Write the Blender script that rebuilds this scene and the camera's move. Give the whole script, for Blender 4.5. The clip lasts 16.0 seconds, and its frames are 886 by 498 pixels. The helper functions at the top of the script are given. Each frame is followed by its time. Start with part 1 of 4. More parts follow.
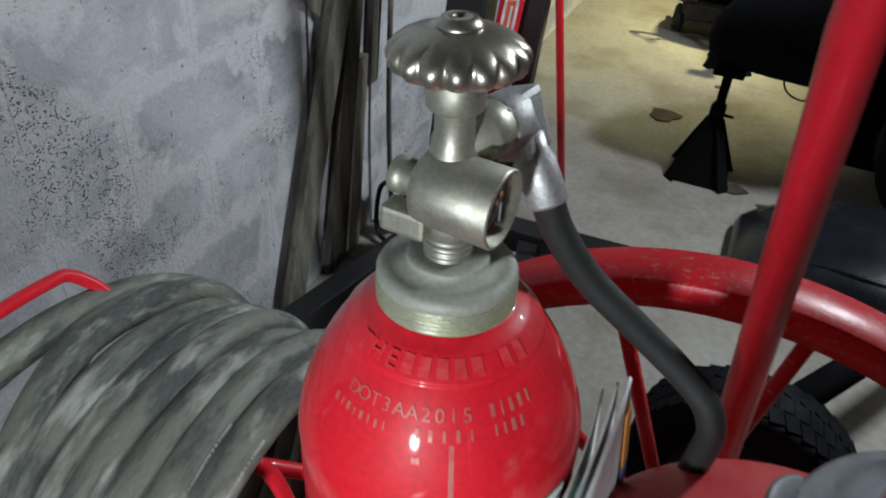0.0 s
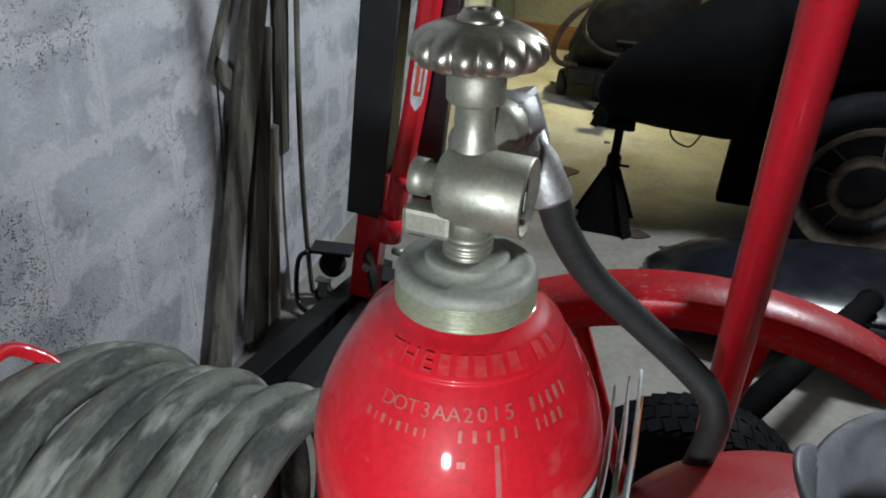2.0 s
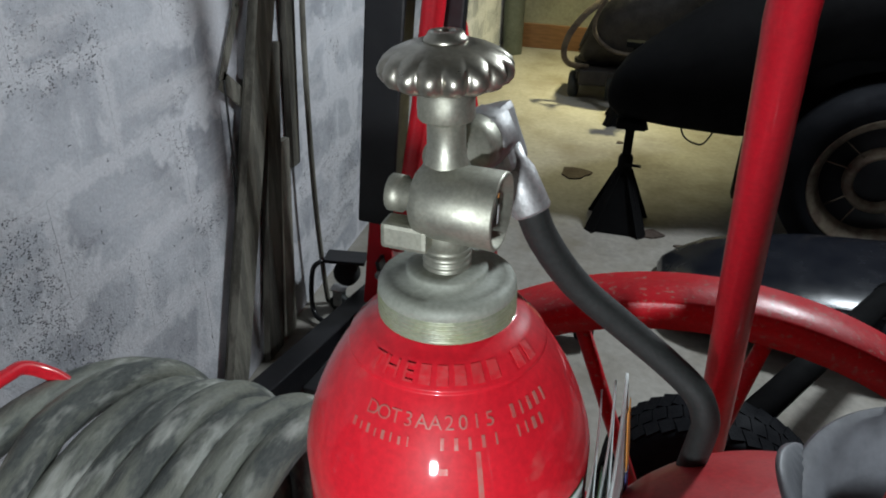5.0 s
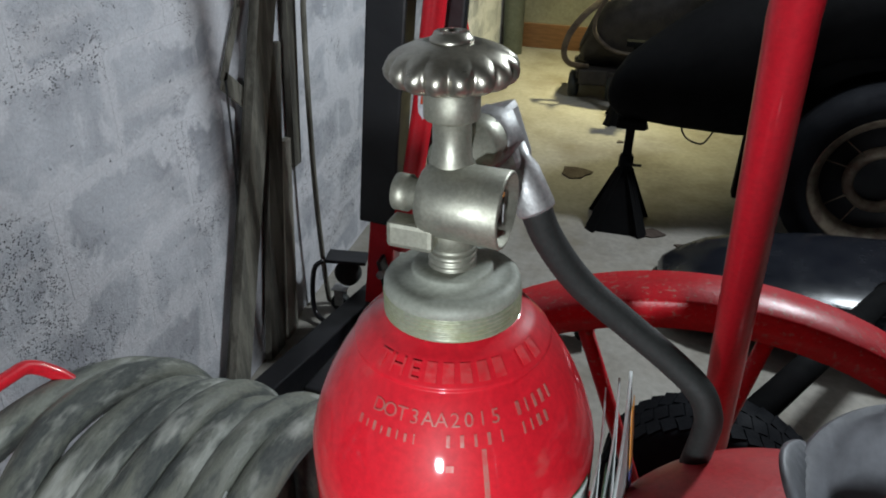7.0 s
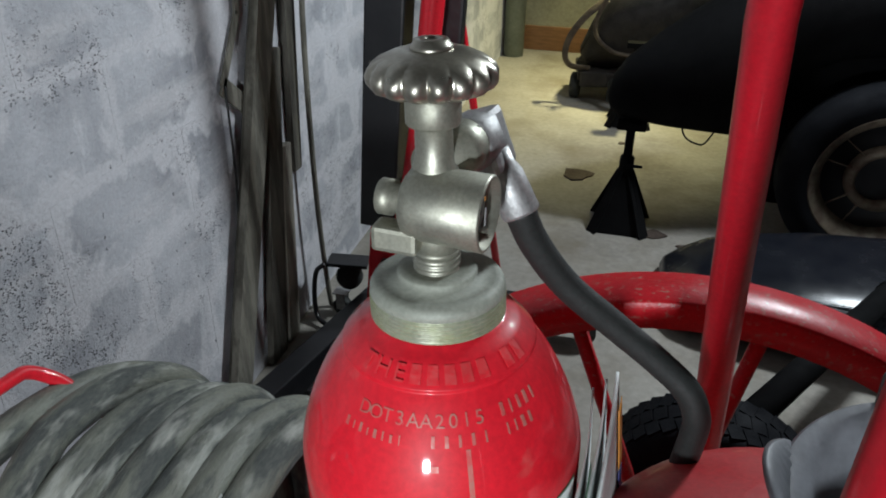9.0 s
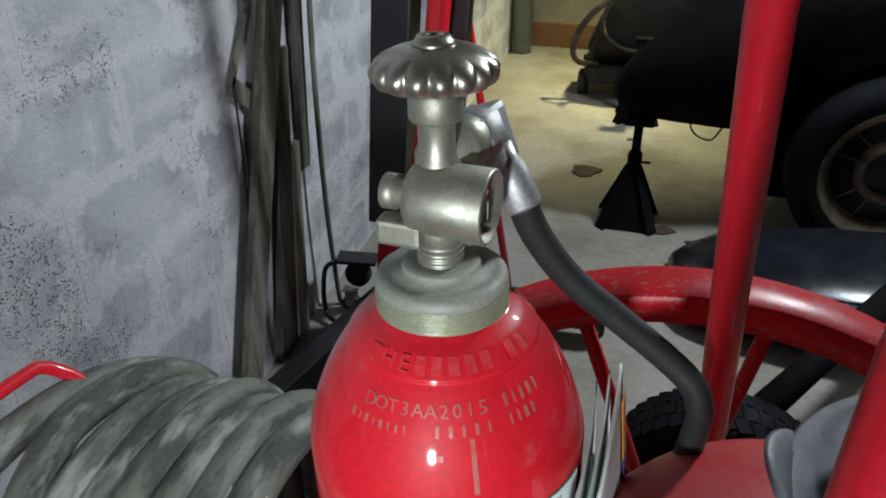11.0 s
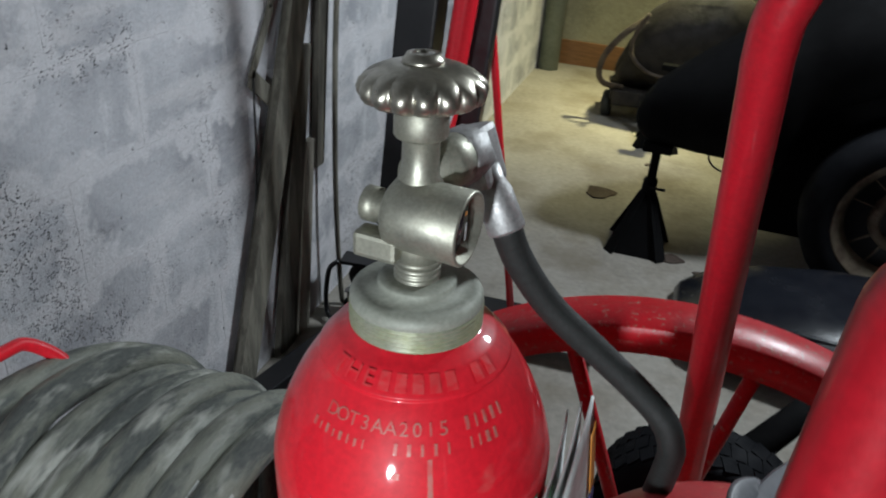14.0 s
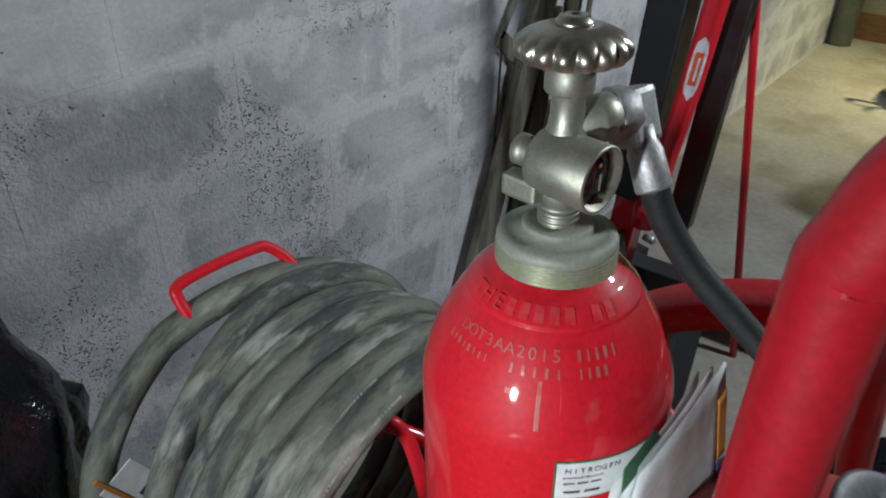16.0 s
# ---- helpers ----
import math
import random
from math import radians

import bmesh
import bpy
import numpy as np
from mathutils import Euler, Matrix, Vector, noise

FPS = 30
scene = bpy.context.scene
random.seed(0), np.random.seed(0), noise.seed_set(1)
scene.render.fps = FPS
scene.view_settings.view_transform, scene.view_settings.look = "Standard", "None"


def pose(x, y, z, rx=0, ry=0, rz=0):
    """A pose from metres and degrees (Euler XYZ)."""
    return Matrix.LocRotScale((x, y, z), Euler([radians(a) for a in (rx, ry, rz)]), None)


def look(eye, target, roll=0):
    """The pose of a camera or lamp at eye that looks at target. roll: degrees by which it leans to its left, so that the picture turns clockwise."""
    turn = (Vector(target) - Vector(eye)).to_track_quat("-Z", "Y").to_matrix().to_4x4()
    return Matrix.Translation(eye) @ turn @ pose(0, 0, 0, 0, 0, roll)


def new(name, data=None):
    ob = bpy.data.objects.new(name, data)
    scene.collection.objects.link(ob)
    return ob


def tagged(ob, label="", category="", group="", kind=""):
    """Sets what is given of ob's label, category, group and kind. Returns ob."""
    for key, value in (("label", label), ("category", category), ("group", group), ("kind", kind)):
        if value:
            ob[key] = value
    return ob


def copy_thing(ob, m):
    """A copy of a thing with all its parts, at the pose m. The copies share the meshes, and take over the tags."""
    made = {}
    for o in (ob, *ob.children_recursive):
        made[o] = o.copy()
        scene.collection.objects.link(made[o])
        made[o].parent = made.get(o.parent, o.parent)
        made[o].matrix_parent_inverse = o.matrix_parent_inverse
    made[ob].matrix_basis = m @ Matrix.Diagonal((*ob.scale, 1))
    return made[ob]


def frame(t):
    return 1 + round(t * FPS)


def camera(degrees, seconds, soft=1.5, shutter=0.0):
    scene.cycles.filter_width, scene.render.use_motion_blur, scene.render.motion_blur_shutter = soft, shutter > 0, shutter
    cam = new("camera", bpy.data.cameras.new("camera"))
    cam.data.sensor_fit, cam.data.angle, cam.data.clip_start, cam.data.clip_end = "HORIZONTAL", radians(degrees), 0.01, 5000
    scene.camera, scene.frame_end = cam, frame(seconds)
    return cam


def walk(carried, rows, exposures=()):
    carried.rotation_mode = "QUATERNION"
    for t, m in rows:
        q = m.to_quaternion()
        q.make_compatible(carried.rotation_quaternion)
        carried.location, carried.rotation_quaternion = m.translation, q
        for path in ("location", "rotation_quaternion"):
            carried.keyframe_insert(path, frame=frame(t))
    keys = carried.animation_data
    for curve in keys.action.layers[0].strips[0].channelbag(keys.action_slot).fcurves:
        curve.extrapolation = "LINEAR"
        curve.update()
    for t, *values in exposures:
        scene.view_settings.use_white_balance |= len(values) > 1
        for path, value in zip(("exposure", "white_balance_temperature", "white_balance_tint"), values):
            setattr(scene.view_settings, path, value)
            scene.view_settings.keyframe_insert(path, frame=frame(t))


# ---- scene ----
cam = camera(61.0, 16.0, soft=1.9, shutter=0.5)
PATH = [
    (0, (0.042, 0.068, 1.445), (-0.536, 1.572, 0.259), 4.6),
    (0.5, (0.006, 0.107, 1.408), (-0.601, 1.626, 0.257), 5.3),
    (1, (-0.018, 0.064, 1.402), (-0.5, 1.644, 0.274), 2.9),
    (1.5, (-0.025, 0.028, 1.401), (-0.408, 1.708, 0.385), 4.3),
    (2, (-0.017, 0.021, 1.402), (-0.389, 1.713, 0.404), 4.1),
    (2.5, (-0.009, 0.017, 1.407), (-0.412, 1.708, 0.418), 3.3),
    (3, (-0.004, 0.016, 1.407), (-0.428, 1.703, 0.42), 3.0),
    (3.5, (-0.001, 0.019, 1.407), (-0.422, 1.704, 0.415), 2.7),
    (4, (0.003, 0.019, 1.411), (-0.419, 1.703, 0.417), 2.2),
    (6.5, (0.013, 0.017, 1.415), (-0.417, 1.702, 0.427), 1.2),
    (7, (0.007, 0.015, 1.415), (-0.42, 1.699, 0.424), 1.4),
    (7.5, (0.007, 0.014, 1.414), (-0.423, 1.698, 0.425), 1.3),
    (8, (0.008, 0.012, 1.417), (-0.425, 1.696, 0.429), 1.4),
    (8.5, (0.017, 0.012, 1.418), (-0.419, 1.696, 0.431), 1.1),
    (9, (0.021, 0.013, 1.419), (-0.42, 1.697, 0.434), 0.7),
    (11.5, (0.027, 0.003, 1.421), (-0.44, 1.676, 0.43), 0.0),
    (12, (0.022, 0.0, 1.425), (-0.442, 1.677, 0.438), 0.3),
    (12.5, (0.023, -0.001, 1.424), (-0.441, 1.676, 0.439), 0.2),
    (13, (0.019, -0.004, 1.421), (-0.443, 1.676, 0.438), 0.9),
    (13.5, (0.024, -0.005, 1.423), (-0.439, 1.674, 0.44), 1.7),
    (14, (0.047, 0.018, 1.426), (-0.454, 1.691, 0.451), 4.5),
    (14.5, (0.092, 0.063, 1.417), (-0.66, 1.6, 0.382), 6.5),
    (15, (0.107, 0.074, 1.415), (-0.878, 1.441, 0.337), 3.0),
    (15.5, (0.115, 0.06, 1.418), (-0.962, 1.353, 0.338), 1.4),
    (16, (0.138, -0.002, 1.443), (-0.909, 1.318, 0.365), 0.9),
]
walk(cam, [(t, look(eye, target, roll)) for t, eye, target, roll in PATH],
     exposures=[(0.0, -0.05), (13.5, -0.05), (15.0, -0.20), (16.0, -0.25)])

# ---- world and lamps ----
world = bpy.data.worlds.new("garage_dark")
world.use_nodes = True
world.node_tree.nodes["Background"].inputs[0].default_value = (0.60, 0.62, 0.66, 1)
world.node_tree.nodes["Background"].inputs[1].default_value = 0.03
scene.world = world


def area_lamp(name, where, target, size, watts, colour, spread=180):
    data = bpy.data.lights.new(name, "AREA")
    data.shape, data.size, data.size_y, data.energy, data.color = "RECTANGLE", size[0], size[1], watts, colour
    data.spread = radians(spread)
    ob = new(name, data)
    ob.matrix_world = look(where, target)
    return ob


area_lamp("work_lamp", (0.06, -1.60, 1.22), (-0.10, 0.5, 1.00), (0.14, 0.14), 8.8, (0.86, 0.94, 1.0), 74)
area_lamp("ceiling_lamp_near", (1.12, 2.60, 2.45), (-0.5, 1.2, 0.5), (0.28, 0.28), 75, (0.82, 0.915, 0.98))
area_lamp("ceiling_lamp_far", (0.55, 5.1, 2.55), (-0.25, 4.45, 0.0), (0.16, 0.16), 19, (1.0, 0.95, 0.52), 58)


# ---- materials ----
def shader(name, colour, rough=0.6, metal=0.0, dark=None, scale=6.0, amount=0.5, bump=0.15, fine=60.0, spots=None,
           spot_scale=20.0, spot_edge=(0.62, 0.70), vary=0.0, stretch=(1, 1, 1), coat=0.0, hub=None, gloss=0.5):
    """A surface with broad stains, fine grain, optional spots and relief, in object space metres."""
    m = bpy.data.materials.new(name)
    m.use_nodes = True
    nt = m.node_tree
    bsdf = nt.nodes["Principled BSDF"]
    link = nt.links.new
    geo = nt.nodes.new("ShaderNodeNewGeometry")
    mp = nt.nodes.new("ShaderNodeMapping")
    mp.inputs["Scale"].default_value = stretch
    if hub:
        sp, cb = nt.nodes.new("ShaderNodeSeparateXYZ"), nt.nodes.new("ShaderNodeCombineXYZ")
        link(geo.outputs["Position"], sp.inputs[0])
        arms = []
        for axis, off in (("Y", hub[0]), ("Z", hub[1])):
            n = nt.nodes.new("ShaderNodeMath")
            n.operation = "SUBTRACT"
            n.inputs[1].default_value = off
            link(sp.outputs[axis], n.inputs[0])
            arms.append(n.outputs[0])
        turn, far = nt.nodes.new("ShaderNodeMath"), nt.nodes.new("ShaderNodeVectorMath")
        turn.operation, far.operation = "ARCTAN2", "LENGTH"
        link(arms[1], turn.inputs[0])
        link(arms[0], turn.inputs[1])
        flat = nt.nodes.new("ShaderNodeCombineXYZ")
        link(arms[0], flat.inputs[0])
        link(arms[1], flat.inputs[1])
        link(flat.outputs[0], far.inputs[0])
        link(sp.outputs["X"], cb.inputs[0])
        link(far.outputs["Value"], cb.inputs[1])
        link(turn.outputs[0], cb.inputs[2])
        link(cb.outputs[0], mp.inputs["Vector"])
    else:
        link(geo.outputs["Position"], mp.inputs["Vector"])

    def tex(sc, detail=5.0, roughness=0.6):
        n = nt.nodes.new("ShaderNodeTexNoise")
        n.inputs["Scale"].default_value, n.inputs["Detail"].default_value, n.inputs["Roughness"].default_value = sc, detail, roughness
        link(mp.outputs["Vector"], n.inputs["Vector"])
        return n.outputs["Fac"]

    def ramp(fac, lo, hi):
        r = nt.nodes.new("ShaderNodeMapRange")
        r.inputs["From Min"].default_value, r.inputs["From Max"].default_value = lo, hi
        link(fac, r.inputs["Value"])
        return r.outputs["Result"]

    def mix(fac, a, b, kind="MIX"):
        n = nt.nodes.new("ShaderNodeMix")
        n.data_type, n.blend_type = "RGBA", kind
        for sock, v in ((n.inputs["Factor"], fac), (n.inputs["A"], a), (n.inputs["B"], b)):
            if isinstance(v, (int, float)):
                sock.default_value = v
            elif isinstance(v, tuple):
                sock.default_value = (*v[:3], 1)
            else:
                link(v, sock)
        return n.outputs["Result"]

    dark = dark or tuple(c * 0.55 for c in colour)
    broad = ramp(tex(scale), 0.5 - 0.5 * (1.05 - amount) * 0.6, 0.5 + 0.5 * (1.05 - amount) * 0.6)
    grain = ramp(tex(fine, 3.0), 0.3, 0.7)
    col = mix(broad, dark, colour)
    col = mix(0.35, col, mix(grain, tuple(c * 0.6 for c in colour), tuple(min(1, c * 1.25) for c in colour)))
    if spots:
        col = mix(ramp(tex(spot_scale, 4.0), *spot_edge), col, spots)
    if vary:
        info = nt.nodes.new("ShaderNodeObjectInfo")
        hsv = nt.nodes.new("ShaderNodeHueSaturation")
        hsv.inputs["Saturation"].default_value = 1.0
        link(ramp(info.outputs["Random"], 0, 1), hsv.inputs["Value"])
        val = nt.nodes.new("ShaderNodeMapRange")
        val.inputs["To Min"].default_value, val.inputs["To Max"].default_value = 1 - vary, 1 + vary
        link(info.outputs["Random"], val.inputs["Value"])
        link(val.outputs["Result"], hsv.inputs["Value"])
        link(col, hsv.inputs["Color"])
        col = hsv.outputs["Color"]
    link(col, bsdf.inputs["Base Color"])
    rr = nt.nodes.new("ShaderNodeMapRange")
    rr.inputs["To Min"].default_value, rr.inputs["To Max"].default_value = min(1, rough * 1.25), rough * 0.8
    link(broad, rr.inputs["Value"])
    link(rr.outputs["Result"], bsdf.inputs["Roughness"])
    bsdf.inputs["Metallic"].default_value = metal
    bsdf.inputs["Coat Weight"].default_value = coat
    bsdf.inputs["Specular IOR Level"].default_value = gloss
    bsdf.inputs["Coat Roughness"].default_value = 0.06
    if bump:
        b = nt.nodes.new("ShaderNodeBump")
        b.inputs["Strength"].default_value, b.inputs["Distance"].default_value = bump, 0.004
        add = nt.nodes.new("ShaderNodeMath")
        link(grain, add.inputs[0])
        link(broad, add.inputs[1])
        link(add.outputs[0], b.inputs["Height"])
        link(b.outputs["Normal"], bsdf.inputs["Normal"])
    return m


def block_shader():
    """Grey concrete block: pitted in clusters, with ragged mortar smears along its edges."""
    m = bpy.data.materials.new("concrete_block")
    m.use_nodes = True
    nt = m.node_tree
    bsdf, link = nt.nodes["Principled BSDF"], nt.links.new
    tc, geo = nt.nodes.new("ShaderNodeTexCoord"), nt.nodes.new("ShaderNodeNewGeometry")

    def noise_at(sc, detail, source):
        n = nt.nodes.new("ShaderNodeTexNoise")
        n.inputs["Scale"].default_value, n.inputs["Detail"].default_value, n.inputs["Roughness"].default_value = sc, detail, 0.62
        link(source, n.inputs["Vector"])
        return n.outputs["Fac"]

    def span(v, lo, hi, a=0.0, b=1.0):
        r = nt.nodes.new("ShaderNodeMapRange")
        for key, val in (("From Min", lo), ("From Max", hi), ("To Min", a), ("To Max", b)):
            r.inputs[key].default_value = val
        link(v, r.inputs["Value"])
        return r.outputs["Result"]

    def calc(op, a, b=None):
        n = nt.nodes.new("ShaderNodeMath")
        n.operation = op
        for sock, v in zip(n.inputs, (a, b)):
            if isinstance(v, (int, float)):
                sock.default_value = v
            elif v is not None:
                link(v, sock)
        return n.outputs[0]

    def mix(fac, a, b):
        n = nt.nodes.new("ShaderNodeMix")
        n.data_type = "RGBA"
        for sock, v in ((n.inputs["Factor"], fac), (n.inputs["A"], a), (n.inputs["B"], b)):
            if isinstance(v, tuple):
                sock.default_value = (*v, 1)
            else:
                link(v, sock)
        return n.outputs["Result"]

    where = geo.outputs["Position"]
    sep = nt.nodes.new("ShaderNodeSeparateXYZ")
    link(tc.outputs["Object"], sep.inputs[0])
    ey = calc("SUBTRACT", LONG / 2, calc("ABSOLUTE", sep.outputs["Y"]))
    ez = calc("SUBTRACT", COURSE / 2, calc("ABSOLUTE", sep.outputs["Z"]))
    edge = calc("MINIMUM", ey, ez)
    smear = span(calc("ADD", edge, span(noise_at(9, 6, where), 0.25, 0.75, -0.085, 0.070)), 0.040, 0.008)
    band = span(calc("ADD", edge, span(noise_at(14, 5, where), 0.3, 0.7, -0.014, 0.012)), 0.021, 0.010, 0.0, 0.9)
    smear = calc("MAXIMUM", smear, band)
    info = nt.nodes.new("ShaderNodeObjectInfo")
    face = mix(span(noise_at(3.0, 7, where), 0.40, 0.60), (0.255, 0.26, 0.282), (0.385, 0.392, 0.42))
    tone = nt.nodes.new("ShaderNodeHueSaturation")
    link(face, tone.inputs["Color"])
    link(span(info.outputs["Random"], 0, 1, 0.88, 1.08), tone.inputs["Value"])
    wash = mix(span(noise_at(4.5, 9, where), 0.40, 0.70), tone.outputs["Color"], (0.49, 0.493, 0.52))
    drip = nt.nodes.new("ShaderNodeVectorMath")
    drip.operation = "MULTIPLY"
    drip.inputs[1].default_value = (1, 1, 0.28)
    link(where, drip.inputs[0])
    wash = mix(span(noise_at(11, 6, drip.outputs[0]), 0.60, 0.74), wash, (0.60, 0.60, 0.62))
    sweep = nt.nodes.new("ShaderNodeMapping")
    sweep.inputs["Rotation"].default_value = (radians(38), 0, 0)
    sweep.inputs["Scale"].default_value = (1, 0.35, 1.6)
    link(where, sweep.inputs["Vector"])
    wash = mix(span(noise_at(6, 5, sweep.outputs[0]), 0.54, 0.66, 0.0, 0.8), wash, (0.52, 0.51, 0.525))
    col = mix(smear, wash, (0.53, 0.525, 0.547))
    vor = nt.nodes.new("ShaderNodeTexVoronoi")
    vor.inputs["Scale"].default_value, vor.inputs["Randomness"].default_value = 165, 1.0
    wob = nt.nodes.new("ShaderNodeVectorMath")
    wob.operation = "MULTIPLY"
    wob.inputs[1].default_value = (1, 1, 1.5)
    link(where, wob.inputs[0])
    link(wob.outputs[0], vor.inputs["Vector"])
    cluster = span(noise_at(4.0, 6, where), 0.49, 0.60)
    single = span(noise_at(52, 3, where), 0.46, 0.55)
    pits = calc("MULTIPLY", calc("MULTIPLY", span(vor.outputs["Distance"], 0.45, 0.25), cluster), single)
    few = span(noise_at(46, 4, where), 0.68, 0.74)
    pits = calc("MAXIMUM", pits, few)
    col = mix(pits, col, (0.075, 0.075, 0.08))
    fine = noise_at(140, 4, where)
    col = mix(span(fine, 0.35, 0.65, 0.0, 0.16), col, (0.12, 0.12, 0.13))
    link(col, bsdf.inputs["Base Color"])
    bsdf.inputs["Roughness"].default_value = 0.93
    bump = nt.nodes.new("ShaderNodeBump")
    bump.inputs["Strength"].default_value, bump.inputs["Distance"].default_value = 0.75, 0.006
    h = calc("ADD", calc("MULTIPLY", fine, 0.5), noise_at(25, 6, where))
    link(calc("SUBTRACT", h, calc("MULTIPLY", pits, 0.9)), bump.inputs["Height"])
    link(bump.outputs["Normal"], bsdf.inputs["Normal"])
    return m


COURSE, LONG = 0.207, 0.414
BLOCK = block_shader()
MORTAR = shader("mortar", (0.57, 0.565, 0.585), 0.95, dark=(0.36, 0.36, 0.37), scale=9, bump=0.6, fine=120)
FLOOR = shader("concrete_floor", (0.285, 0.265, 0.232), 0.75, dark=(0.185, 0.166, 0.142), scale=1.6, amount=0.6, bump=0.12, fine=40,
               spots=(0.15, 0.125, 0.09), spot_scale=2.6, spot_edge=(0.50, 0.74))
PANEL = shader("wall_panelling", (0.42, 0.40, 0.26), 0.7, scale=2, bump=0.05)
# Right and back walls and ceiling are unseen, toned dark to cut bounced light.
PLASTER = shader("plaster", (0.30, 0.29, 0.27), 0.9, scale=2, bump=0.1)
SOFFIT = shader("unseen_dark_ceiling", (0.16, 0.145, 0.12), 0.9, scale=2, bump=0.1)
SKIRTING = shader("stained_wood", (0.30, 0.14, 0.05), 0.5, scale=8, bump=0.1, stretch=(1, 8, 8))
PIPE = shader("green_grey_pipe", (0.24, 0.27, 0.22), 0.5, scale=6, bump=0.05)
RED = shader("red_paint", (0.62, 0.012, 0.024), 0.44, dark=(0.57, 0.012, 0.023), scale=9, amount=0.2, bump=0.012, fine=200, coat=0.8, gloss=0.2,
             spots=(0.50, 0.10, 0.09), spot_scale=18, spot_edge=(0.68, 0.82))
# Handle red is darkened to carry the shade on the tubes; spots are wear.
RED_HANDLE_SHADE = shader("shaded_worn_handle_paint", (0.43, 0.008, 0.018), 0.42, dark=(0.33, 0.007, 0.014), scale=14, bump=0.03, fine=220, coat=0.35, gloss=0.3,
                    spots=(0.26, 0.05, 0.05), spot_scale=30, spot_edge=(0.66, 0.78))
RED_DUSTY = shader("dusty_red_paint", (0.47, 0.010, 0.018), 0.36, dark=(0.36, 0.012, 0.018), scale=12, bump=0.08, fine=220, gloss=0.3,
                   spots=(0.30, 0.15, 0.12), spot_scale=120, spot_edge=(0.57, 0.72))
RED_TANK = shader("faded_red_paint", (0.47, 0.032, 0.038), 0.4, dark=(0.40, 0.065, 0.065), scale=10, bump=0.04, fine=200, coat=0.2)
NICKEL = shader("dull_nickel", (0.37, 0.365, 0.305), 0.50, 0.78, dark=(0.28, 0.275, 0.215), scale=40, bump=0.02, fine=400)
CAP = shader("zinc_collar", (0.29, 0.30, 0.255), 0.60, 0.15, dark=(0.235, 0.245, 0.20), scale=18, bump=0.03, fine=300)
CAP_GREEN = shader("greenish_zinc", (0.30, 0.31, 0.24), 0.42, 0.3, dark=(0.26, 0.29, 0.09), scale=22, bump=0.08, fine=300)
ALLOY = shader("crimped_alloy", (0.46, 0.455, 0.45), 0.52, 0.75, scale=50, bump=0.08, fine=300)
RUBBER = shader("black_rubber", (0.018, 0.020, 0.019), 0.6, gloss=0.35, scale=20, bump=0.1, fine=250)
HOSE = shader("dusty_hose", (0.148, 0.154, 0.125), 0.70, dark=(0.028, 0.034, 0.040), scale=12, amount=0.80, bump=0.2, fine=110,
              spots=(0.33, 0.335, 0.30), spot_scale=9, spot_edge=(0.54, 0.68), stretch=(3.6, 3.4, 0.27), hub=(0.452, 0.645))
BLACK = shader("black_enamel", (0.012, 0.012, 0.014), 0.35, scale=10, bump=0.05)
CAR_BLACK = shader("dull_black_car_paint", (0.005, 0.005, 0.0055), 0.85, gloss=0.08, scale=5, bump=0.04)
TYRE = shader("tyre_rubber", (0.0065, 0.007, 0.009), 0.85, gloss=0.10, scale=12, bump=0.2, fine=150)
RIM = shader("rusty_cream_rim", (0.20, 0.165, 0.12), 0.6, 0.2, dark=(0.07, 0.04, 0.03), scale=20, amount=0.6, bump=0.2)
BOARD = shader("weathered_board", (0.165, 0.155, 0.125), 0.85, dark=(0.050, 0.046, 0.037), scale=9, amount=0.8, bump=0.3, fine=80,
               stretch=(3, 3, 0.5))
BOARD_DARK = shader("dark_stained_board", (0.085, 0.078, 0.062), 0.85, dark=(0.030, 0.027, 0.022), scale=7, amount=0.8, bump=0.3, fine=80, stretch=(3, 3, 0.5))
BOARD_PALE = shader("pale_weathered_board", (0.26, 0.24, 0.20), 0.85, dark=(0.12, 0.11, 0.09), scale=8, amount=0.7, bump=0.3, fine=80, stretch=(3, 3, 0.5))
GREY_PLASTIC = shader("grey_plastic", (0.165, 0.17, 0.185), 0.5, dark=(0.115, 0.12, 0.13), scale=15, bump=0.06)
PANEL_BLACK = shader("dusty_black_panel", (0.008, 0.009, 0.013), 0.24, dark=(0.014, 0.015, 0.019), scale=8, bump=0.02, gloss=0.4)
PAPER = shader("white_paper", (0.74, 0.76, 0.75), 0.6, dark=(0.58, 0.63, 0.61), scale=20, bump=0.05)
GREEN = shader("green_print", (0.03, 0.16, 0.07), 0.5, bump=0)
ORANGE = shader("orange_print", (0.62, 0.25, 0.05), 0.5, bump=0)
GAUGE = shader("dark_gauge_glass", (0.05, 0.03, 0.036), 0.10, scale=60, bump=0)
NAVY = shader("navy_print", (0.06, 0.06, 0.18), 0.5, bump=0)
LEATHER = shader("worn_leather", (0.085, 0.062, 0.042), 0.7, dark=(0.03, 0.02, 0.015), scale=15, bump=0.2)
BROWN = shader("dark_brown_cast", (0.014, 0.010, 0.008), 0.7, scale=12, bump=0.3)
BAG = shader("black_bin_bag", (0.010, 0.010, 0.012), 0.15, scale=14, bump=0.4, fine=40)
STICKER = shader("white_sticker", (0.75, 0.76, 0.8), 0.4, scale=30, bump=0)
STICKER_RED = shader("orange_red_print", (0.75, 0.10, 0.03), 0.4, bump=0)
CARD = shader("dirty_cardboard", (0.06, 0.04, 0.03), 0.9, scale=10, bump=0.3)
INK = shader("black_ink", (0.02, 0.02, 0.02), 0.6, bump=0)


